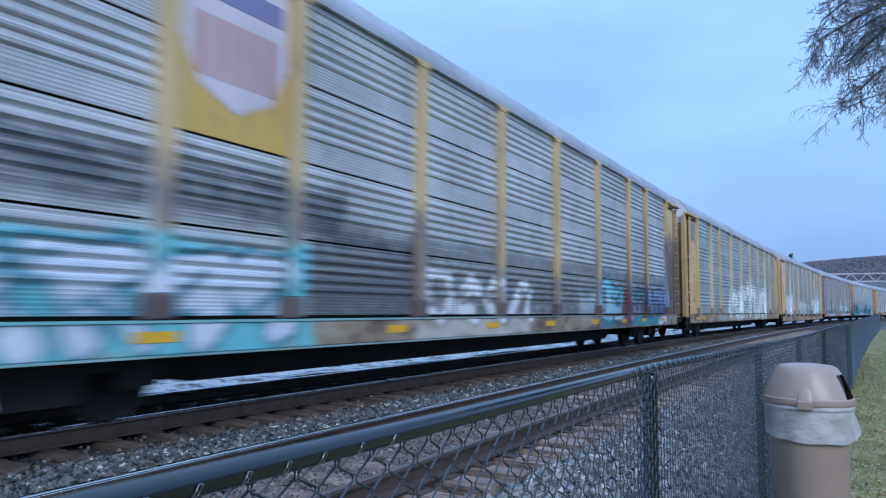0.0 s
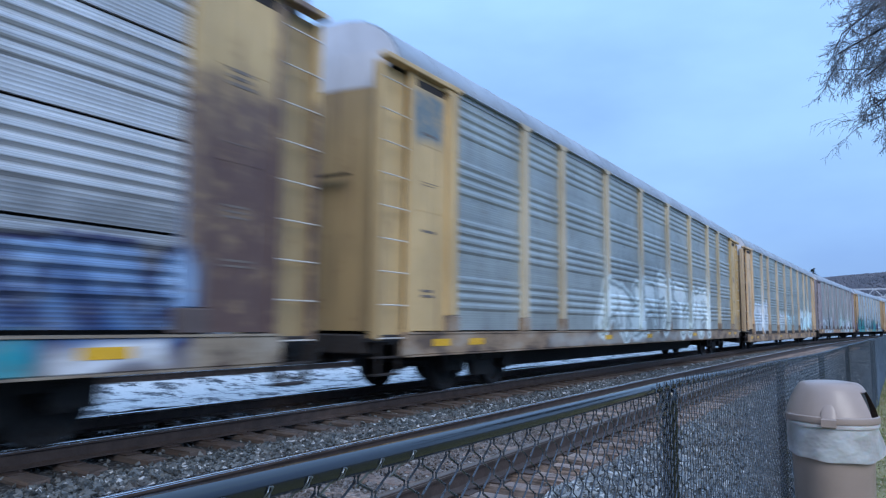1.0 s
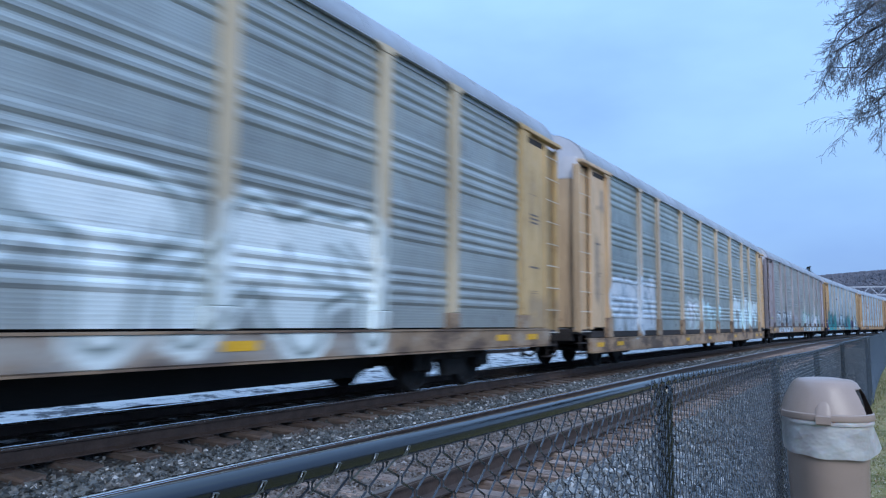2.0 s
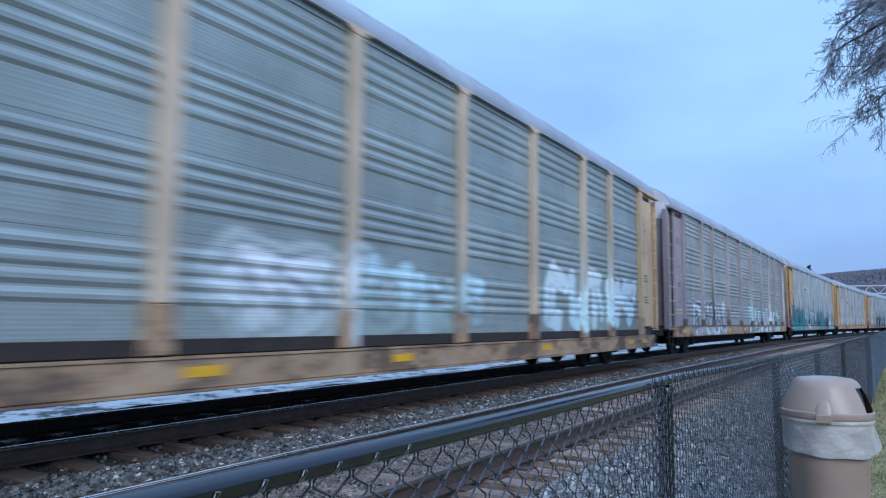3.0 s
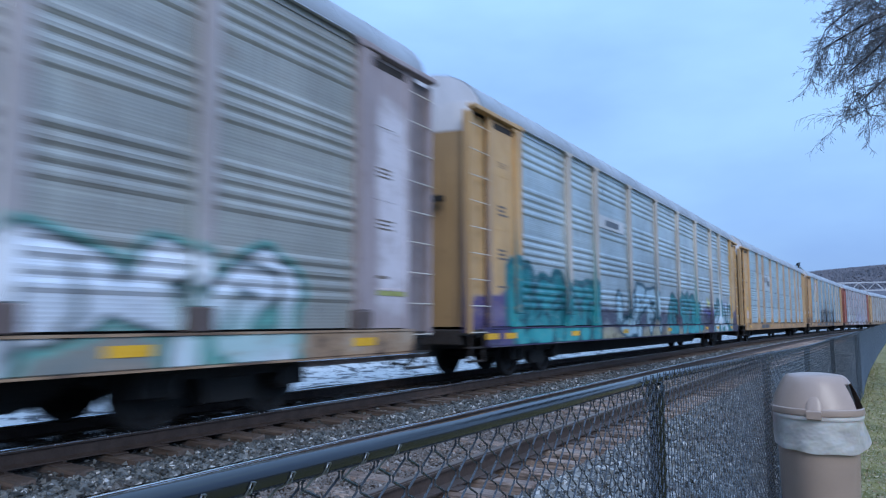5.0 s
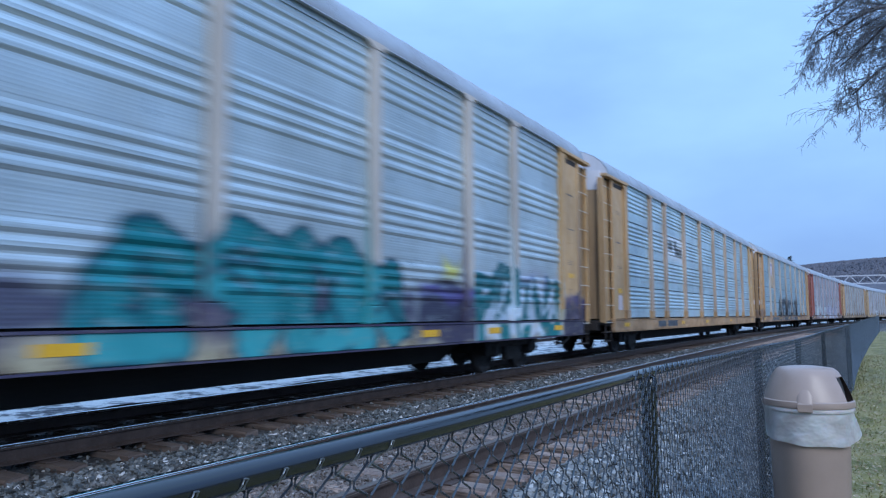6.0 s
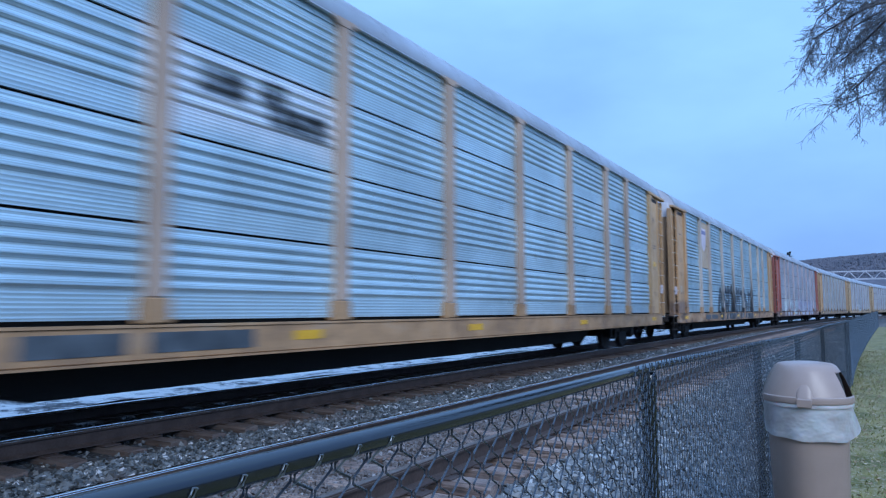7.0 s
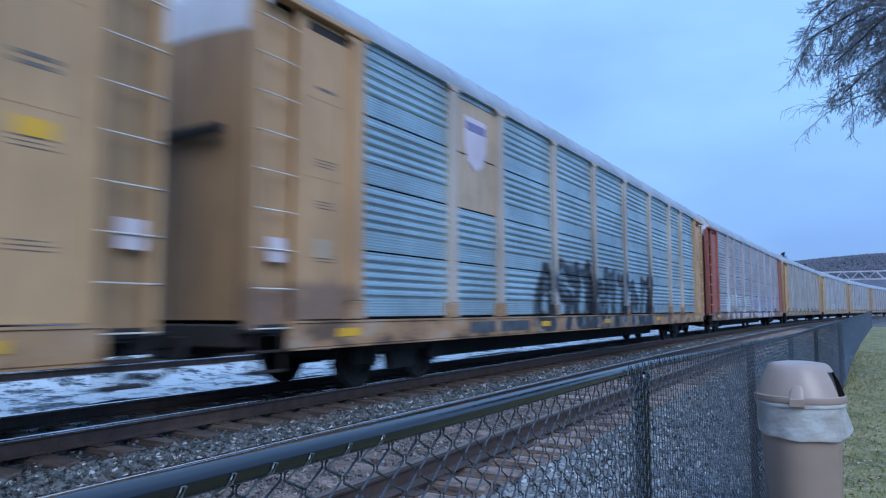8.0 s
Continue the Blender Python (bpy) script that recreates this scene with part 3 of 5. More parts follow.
def autorack(label, c):
    """A covered auto-carrier car. c: colours and details of this one."""
    car = thing("auto_rack_car", label, "rail car", "cars of the freight train")
    tags = c.get("tags", ())
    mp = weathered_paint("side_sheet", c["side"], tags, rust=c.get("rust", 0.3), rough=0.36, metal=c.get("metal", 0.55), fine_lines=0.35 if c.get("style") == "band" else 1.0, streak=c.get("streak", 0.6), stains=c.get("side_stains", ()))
    mf = weathered_paint("rack_paint", c["frame"], tags, rust=c.get("rust", 0.3), rough=0.5, streak=c.get("streak", 0.6) + 0.35, stains=c.get("stains", ()), dirt=c.get("dirt", (0.13, 0.09, 0.065)))
    ms = weathered_paint("sill_paint", tuple(0.9 * q for q in c.get("sill", c["frame"])), tags, rust=min(1.0, c.get("rust", 0.3) * 1.5 + 0.15), rough=0.6, streak=0.9, dirt=(0.09, 0.06, 0.045), grime=c.get("grime", 0.8))
    mq = weathered_paint("post_paint", c.get("post", tuple(0.6 * q + 0.4 * w for q, w in zip(c["frame"], (0.40, 0.39, 0.37)))), tags, rust=c.get("rust", 0.3), rough=0.5, streak=c.get("streak", 0.6), stains=c.get("post_stains", ()))
    # end faces: rack paint darkened for their dimmer light, with more rust and streaks
    md = weathered_paint("shaded_door_paint", tuple(c.get("door", 0.62) * q for q in c["frame"]), tags, rust=c.get("rust", 0.3) + 0.2, rough=0.55, streak=1.3, dirt=(0.12, 0.075, 0.05))
    style, rows_z, layers = c.get("style", "slot"), c.get("rows", ROWS_Z), c.get("tags", ())
    sill_lo, sill_hi = c.get("sill_z", (0.675, 1.03))
    L, W = HALF_LEN, HALF_W

    def painted(ob):
        if layers:
            spray(ob.data, layers)
        return ob

    # underframe
    belly = [(-L + 0.2, 0.92), (-L + 0.2, 0.62), (-8.6, 0.60), (-7.9, 0.285), (7.9, 0.285), (8.6, 0.60), (L - 0.2, 0.62), (L - 0.2, 0.92)]
    part("centre_sill", Shape().loft([[(x, y, z) for y, z in belly] for x in (-0.5, 0.5)]), M_BLACK, car, "black steel centre sill")
    part("deck", Shape().box(-W + 0.05, W - 0.05, -L + 0.3, L - 0.3, 0.86, 0.96), M_BLACK, car, "black steel deck")
    for sd in (-1, 1):
        a, b = sorted((sd * (W - 0.04), sd * (W + 0.05)))
        if sd > 0:
            sill = slab(a, b, -L + 0.62, L - 0.62, sill_lo + 0.02, sill_hi - 0.02)
        else:
            sill = Shape().box(a, b, -L + 0.62, L - 0.62, sill_lo + 0.02, sill_hi - 0.02, 0.012)
        a2, b2 = sorted((sd * (W - 0.16), sd * (W + 0.065)))
        sill.box(a2, b2, -L + 0.66, L - 0.66, sill_hi - 0.022, sill_hi + 0.004)
        sill.box(a2, b2, -L + 0.66, L - 0.66, sill_lo - 0.004, sill_lo + 0.018)
        painted(part("side_sill", sill, ms, car))
        if rows_z is LOW_ROWS_Z:
            a, b = sorted((sd * (W - 0.06), sd * (W - 0.02)))
            part("sill_web", Shape().box(a, b, -L + 0.7, L - 0.7, sill_hi + 0.016, 0.955, 0.006), M_ENDSILL, car, "dark recessed web over the sill")
    for ye in (-1, 1):
        y0, y1 = sorted((ye * L, ye * (L - 0.25)))
        part("end_sill", Shape().box(-W + 0.25, W - 0.25, y0, y1, 0.72, 1.0, 0.02), M_ENDSILL, car, "grimy dark brown end sill")
        part("draft_housing", Shape().box(-0.34, 0.34, *sorted((ye * (L + 0.02), ye * (L - 0.6))), 0.56, 0.86, 0.03), M_ENDSILL, car, "dark coupler housing")
        y0, y1 = sorted((ye * (L - 0.06), ye * (L - 0.60)))
        stirrup = part("corner_step", Shape().box(W - 0.30, W - 0.03, y0, y1, 0.90, 1.0, 0.01), M_ENDSILL, car, "dark steel corner step")
        for z in (0.42, 0.66):
            part("tread", Shape().box(W - 0.16, W - 0.02, y0, y1, z, z + 0.03, 0.006), M_ENDSILL, stirrup)
        for q in (y0 + 0.02, y1 - 0.05):
            part("hanger", Shape().box(W - 0.06, W - 0.03, q, q + 0.03, 0.42, 0.92, 0.004), M_ENDSILL, stirrup)
        cp = Shape()
        y0, y1 = sorted((ye * (L - 0.4), ye * (L + 0.38)))
        cp.box(-0.12, 0.12, y0, y1, 0.68, 0.9, 0.03)
        y0, y1 = sorted((ye * (L + 0.36), ye * (L + 0.62)))
        cp.box(-0.2, 0.2, y0, y1, 0.64, 0.96, 0.05)
        part("coupler", cp, M_IRON, car, "rusty knuckle coupler")
        hose = Shape().tube([(0.5, ye * (L + 0.05), 0.8), (0.5, ye * (L + 0.25), 0.5), (0.42, ye * (L + 0.45), 0.36), (0.3, ye * (L + 0.6), 0.42)], 0.03, 6)
        part("brake_hose", hose, M_BLACK, car, "black rubber brake hose")
        add_truck(car, ye * 9.95)
        part("end_platform", Shape().box(-W + 0.02, W - 0.02, *sorted((ye * (L - 0.02), ye * (L - 0.9))), 0.9, 0.94), M_BLACK, car)
    # posts with flared feet and head brackets
    for d in POST_AT:
        y = -L + d
        first = d in (POST_AT[0], POST_AT[-1])
        w = 0.13 if first else 0.105
        for sd in (1, -1):
            a, b = sorted((sd * (W - 0.04), sd * (W + 0.075)))
            foot = sill_hi + 0.014 if rows_z is ROWS_Z else 0.80
            if sd > 0:
                s = slab(a, b, y - w, y + w, 1.30, 5.02, 0.11, 0.06)
                base = slab(a, b, y - w - 0.05, y + w + 0.05, foot, 1.296, 0.1, 0.06)
            else:
                s = Shape().box(a, b, y - w, y + w, 1.30, 5.02, 0.012)
                base = Shape().box(a, b, y - w - 0.05, y + w + 0.05, foot, 1.296, 0.012)
            painted(part("post_foot", base, M_FOOT if c.get("dark_feet") else ms, car, "grimy flared post foot"))
            painted(part("post", s, mf if first else mq, car))
            fan = [(y - w, 5.024), (y + w, 5.024), (y + w + 0.13, 5.10), (y + w + 0.13, 5.134), (y - w - 0.13, 5.134), (y - w - 0.13, 5.10)]
            part("post_head", Shape().loft([[(x, q, z) for q, z in fan] for x in (a, b)]), mf if first else mq, car)
    # folded side sheets, bay by bay and row by row
    edges = [(-L + POST_AT[k] + 0.09, -L + POST_AT[k + 1] - 0.09) for k in range(len(POST_AT) - 1)]
    plates = c.get("plates", {})
    for k, (ya, yb) in enumerate(edges):
        for r, (z0, z1) in enumerate(rows_z):
            if style == "band":
                z0, z1 = z0 - 0.018, z1 + 0.018
            flat = plates.get((k, r))
            prof = [(0.0, z0), (0.0, z1)] if flat else rib_profile(z0, z1, style)
            for sd in (1, -1):
                if sd < 0 and r:
                    continue
                if sd < 0:
                    prof2 = rib_profile(rows_z[0][0], 5.02, style)
                else:
                    prof2 = prof
                s = Shape()
                ring = [(W - 0.03 + o, z) for o, z in prof2] + [(W - 0.06, prof2[-1][1]), (W - 0.06, prof2[0][1])]
                order = (ya, yb) if sd > 0 else (yb, ya)
                if layers and sd > 0 and r < 2 and not flat:
                    # finer where sprayed paint may lie
                    dense = [ring[0]]
                    for p, q in zip(prof2, prof2[1:]):
                        n = max(1, int(math.ceil((q[1] - p[1]) / 0.05)))
                        dense += [(W - 0.03 + p[0] + (q[0] - p[0]) * u / n, p[1] + (q[1] - p[1]) * u / n) for u in range(1, n + 1)]
                    ring, order = dense + ring[-2:], fine_steps(ya, yb, 0.07)
                s.loft([[(sd * x, y, z) for x, z in ring] for y in order])
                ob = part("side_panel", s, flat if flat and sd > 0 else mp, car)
                if len(order) > 2:
                    painted(ob)
    # black sheet that stands in for the unlit interior seen through the slots
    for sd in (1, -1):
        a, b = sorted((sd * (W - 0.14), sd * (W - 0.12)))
        part("inner_screen", Shape().box(a, b, -L + 1.9, L - 1.9, 1.03, 5.06), M_BLACK, car, "black sheet standing in for the dark interior behind the panels")
    # closed corner bays, ladders and end doors
    for ye in (-1, 1):
        for sd in (1, -1):
            a, b = sorted((sd * (W - 0.05), sd * (W + 0.0)))
            y0, y1 = sorted((ye * (L - 0.72), ye * (L - 1.82)))
            if sd > 0:
                s = slab(a, b, y0, y1, 1.05, 5.02, 0.1, 0.08, 0.006)
                s.box(b - 0.002, b + 0.003, y0 + 0.16, y1 - 0.16, 2.9, 2.912)
                s.box(b - 0.002, b + 0.003, y0 + 0.16, y1 - 0.16, 3.95, 3.962)
                # dark strip laid on the sheet as the shade below the bracket
                part("corner_recess", Shape().box(b - 0.01, b + 0.004, y0 + 0.18, y1 - 0.12, 4.85, 4.97, 0.003), M_ENDSILL, car, "thin dark strip drawn as shade under the roof bracket")
            else:
                s = Shape().box(a, b, y0, y1, 1.05, 5.02, 0.01)
            y0, y1 = sorted((ye * (L - 0.70), ye * (L - 0.80)))
            s.box(a, b + 0.025 * sd if sd > 0 else b, y0, y1, 1.0, 5.05, 0.008)
            painted(part("corner_sheet", s, mf, car))
            y0, y1 = sorted((ye * (L - 0.03), ye * (L - 0.72)))
            a, b = sorted((sd * (W - 0.17), sd * (W - 0.10)))
            guide = slab(a, b, y0, y1, 0.95, 5.0, 0.1, 0.08, 0.006) if sd > 0 else Shape().box(a, b, y0, y1, 0.95, 5.0, 0.01)
            # far-end guide takes the darkened paint for the shade in its recess
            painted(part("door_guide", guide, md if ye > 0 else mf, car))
            lad = Shape()
            for q in (0.06,):
                y0, y1 = sorted((ye * (L - q - 0.035), ye * (L - q + 0.035)))
                a, b = sorted((sd * (W - 0.08), sd * (W + 0.0)))
                lad.box(a, b, y0, y1, 0.92, 5.0, 0.008)
            ladder = part("ladder", lad, mf, car)
            for q in range(9):
                z = 0.95 + 0.475 * q
                r = Shape().tube([(sd * (W + 0.01), ye * (L - 0.04), z), (sd * (W + 0.01), ye * (L - 0.68), z)], 0.010, 5)
                part("rung", r, M_RUNG, ladder)
        # end door in two curved leaves, with a dark latch bar
        for sd in (1, -1):
            pts = [(sd * (W - 0.12) * math.sin(q), ye * (L - 0.34 + 0.28 * math.cos(q))) for q in (radians(a) for a in (88, 70, 50, 30, 15, 1))]
            inner = [(x * 0.97, y - ye * 0.04) for x, y in pts]
            ring = pts + inner[::-1]
            if sd * ye < 0:
                ring = ring[::-1]
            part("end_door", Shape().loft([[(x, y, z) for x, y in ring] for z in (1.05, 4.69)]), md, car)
            part("door_header", Shape().loft([[(x, y, z) for x, y in ring] for z in (4.70, 5.24)]), M_ROOF_END, car, "pale steel header over the end doors")
        bar = Shape()
        y0, y1 = sorted((ye * (L - 0.02), ye * (L + 0.10)))
        bar.box(-0.75, 0.95, y0, y1, 3.34, 3.34 + c.get("bar", 0.015), 0.004)
        part("latch_bar", bar, M_IRON, car, "dark steel latch bar")
    # roof: eave rail, curved sheets with cross ribs, pale end hoods
    prof = [(W + 0.04, 5.135), (W + 0.04, 5.19), (W - 0.01, 5.32), (W - 0.15, 5.52), (W - 0.35, 5.69), (W - 0.64, 5.84), (W - 1.0, 5.92), (0.0, 5.96)]
    full = prof + [(-x, z) for x, z in prof[-2::-1]]
    s = Shape()
    ys = []
    nseg = 24
    for q in range(nseg):
        a, b = -L + 0.35 + (2 * L - 0.7) * q / nseg, -L + 0.35 + (2 * L - 0.7) * (q + 1) / nseg
        ys += [(a, 0.006), (a + 0.05, 0.006), (a + 0.05, 0.0), (b, 0.0)]
    s.loft([[(x * (1 + o * 0.4), y, z + o) for x, z in full] for y, o in ys])
    part("roof", s, M_ROOF, car, "pale galvanised steel roof", smooth=True)
    for sd in (1, -1):
        a, b = sorted((sd * (W - 0.06), sd * (W - 0.012)))
        part("fascia", Shape().box(a, b, -L + 1.9, L - 1.9, 5.022, 5.132, 0.006), mp, car, "grey steel fascia under the roof")
        a, b = sorted((sd * (W - 0.0), sd * (W + 0.06)))
        part("eave_rail", Shape().box(a, b, -L + 1.0, L - 1.0, 5.112, 5.130, 0.004), M_EAVE, car, "pale steel eave rail")
    for ye in (-1, 1):
        y0, y1 = sorted((ye * (L - 0.30), ye * (L - 0.36)))
        hood = Shape()
        hood.loft([[(x, y, z) for x, z in ([(xx * 0.985, zz - 0.02) for xx, zz in full])] for y in (y0, y1)])
        part("roof_end", hood, M_ROOF_END, car, "pale roof end sheet")
        y0, y1 = sorted((ye * (L - 0.02), ye * (L - 1.95)))
        for sd in (1, -1):
            a, b = sorted((sd * (W - 0.06), sd * (W + 0.10)))
            br = Shape().box(a, b, y0, y1, 5.03, 5.115, 0.012)
            a, b = sorted((sd * (W + 0.0), sd * (W + 0.07)))
            br.box(a, b, *sorted((ye * (L - 1.66), ye * (L - 1.95))), 4.95, 5.03, 0.012)
            part("corner_bracket", br, mf, car)
    # reflectors and plates
    sill_mid = (sill_lo + sill_hi) / 2 + 0.02
    for d in c.get("reflect", (1.75, 8.7, 13.1, 18.8, 25.7)):
        part("reflector", Shape().box(W + 0.05, W + 0.056, -L + d - 0.25, -L + d + 0.25, sill_mid - 0.055, sill_mid + 0.055), M_REFLECT, car, "bright yellow reflector strip")
    rr = random.Random(c.get("seed", 1))
    for ye in (-1, 1):
        for q in range(4):
            z, h = 1.5 + 0.75 * q + rr.random() * 0.4, rr.choice((0.012, 0.03, 0.05))
            y = ye * (L - 1.3)
            n = rr.choice((1, 2, 3))
            for w in range(n):
                part("stencil_bar", Shape().box(W + 0.0, W + 0.004, y - 0.22, y + 0.22 - 0.16 * rr.random(), z + w * (h + 0.03), z + w * (h + 0.03) + h * 0.8), rr.choice(c.get("stencil", (M_STENCIL,))), car, "unreadable stencilled lettering")
    for ob, mt, lb in c.get("extra", lambda car: ())(car):
        part("plate", ob, mt, car, lb)
    return car


M_RUNG = plain("bare_steel_rung", (0.78, 0.74, 0.66), 0.4, 0.1, 0.7, 6, 0.1)
M_EAVE = plain("eave_steel", (0.62, 0.64, 0.66), 0.4, 0.6, 0.7, 2, 0.1)
M_STENCIL = plain("faded_black_stencil", (0.19, 0.16, 0.14), 0.7, 0, 0.7, 12, 0.0)
M_SHIELD = weathered_paint("faded_shield_paint", (0.64, 0.57, 0.64), rust=0.15, rough=0.55, streak=0.4)
M_SHIELD_BAR = weathered_paint("faded_red_bars", (0.42, 0.19, 0.17), rust=0.2, rough=0.55, streak=0.4)
M_SHIELD_BLUE = weathered_paint("faded_blue_bars", (0.20, 0.20, 0.36), rust=0.2, rough=0.55, streak=0.4)
M_PLATE_YELLOW = weathered_paint("yellow_plate", (0.62, 0.42, 0.11), rust=0.3, rough=0.5)
M_PLATE_TAN = weathered_paint("tan_plate", (0.50, 0.38, 0.26), rust=0.25, rough=0.5)
M_PLATE_WHITE = weathered_paint("white_plate", (0.62, 0.64, 0.67), rust=0.1, rough=0.5, streak=0.5)


def Y(d):
    return -HALF_LEN + d


def shield(d0, d1, z0, z1, bars):
    def make(car):
        out = []
        s, ym, w = Shape(), (Y(d0) + Y(d1)) / 2, (Y(d1) - Y(d0)) / 2
        pts = [(ym - w, z1), (ym - w * 1.02, z0 + 0.45 * (z1 - z0)), (ym - w * 0.7, z0 + 0.15 * (z1 - z0)), (ym, z0), (ym + w * 0.7, z0 + 0.15 * (z1 - z0)), (ym + w * 1.02, z0 + 0.45 * (z1 - z0)), (ym + w, z1)]
        xo = HALF_W - 0.028
        s.loft([[(xo, y, z) for y, z in pts], [(xo + 0.008, y, z) for y, z in pts]])
        out.append((s, M_SHIELD, "faded lavender shield-shaped emblem"))
        for k in range(bars):
            y = ym - w * 0.8 + 1.6 * w * (k + 0.25) / bars
            out.append((Shape().box(xo + 0.006, xo + 0.012, y, y + 0.8 * w / bars, z0 + 0.2 * (z1 - z0), z0 + 0.62 * (z1 - z0)), M_SHIELD_BAR, "faded red bar"))
        out.append((Shape().box(xo + 0.006, xo + 0.012, ym - w * 0.9, ym + w * 0.9, z0 + 0.74 * (z1 - z0), z0 + 0.90 * (z1 - z0)), M_SHIELD_BLUE, "faded blue bar"))
        return out
    return make


def plates(*rows):
    """Small flat notices on the side: from, to, low, high, material, what it is."""
    def make(car):
        return [(Shape().box(HALF_W + x, HALF_W + x + 0.006, Y(d0), Y(d1), z0, z1), m, lb) for d0, d1, z0, z1, x, m, lb in rows]
    return make


def both(*makers):
    return lambda car: [r for m in makers for r in m(car)]


M_OLIVE = plain("faded_olive_strip", (0.34, 0.36, 0.12), 0.6, 0, 0.8, 6, 0)
M_EMBLEM = plain("faded_dark_emblem", (0.14, 0.16, 0.19), 0.6, 0, 0.7, 4, 0)
M_PAPER = plain("faded_paper_notice", (0.66, 0.58, 0.60), 0.7, 0, 0.85, 5, 0)
M_GREY_PLATE = plain("grimy_grey_plate", (0.11, 0.13, 0.15), 0.5, 0, 0.35, 3, 0.05)
SILL_PLATES = ((5.2, 6.2, 0.76, 0.96, 0.05, M_GREY_PLATE, "grimy grey sill plate"), (6.45, 7.8, 0.76, 0.96, 0.05, M_GREY_PLATE, "grimy grey sill plate"))
NOTICES = ((1.15, 1.5, 1.30, 1.72, 0.001, M_PAPER, "white paper notice"), (1.15, 1.5, 1.78, 1.92, 0.001, M_REFLECT, "yellow notice"), (26.95, 27.25, 1.75, 2.05, -0.01, M_PAPER, "faded pink notice"), (25.95, 26.3, 2.64, 2.80, 0.001, M_REFLECT, "yellow notice"))

PAINT_WHITE, PAINT_ICE, PAINT_BLACK = (0.80, 0.83, 0.86), (0.55, 0.72, 0.80), (0.022, 0.026, 0.032)
PAINT_TEAL, PAINT_AQUA, PAINT_DEEP = (0.02, 0.24, 0.27), (0.12, 0.52, 0.58), (0.01, 0.07, 0.10)
PAINT_NIGHT = (0.025, 0.025, 0.085)
REFLECT_AT = (1.6, 2.7, 9.3, 12.8, 18.3, 24.6, 25.9)

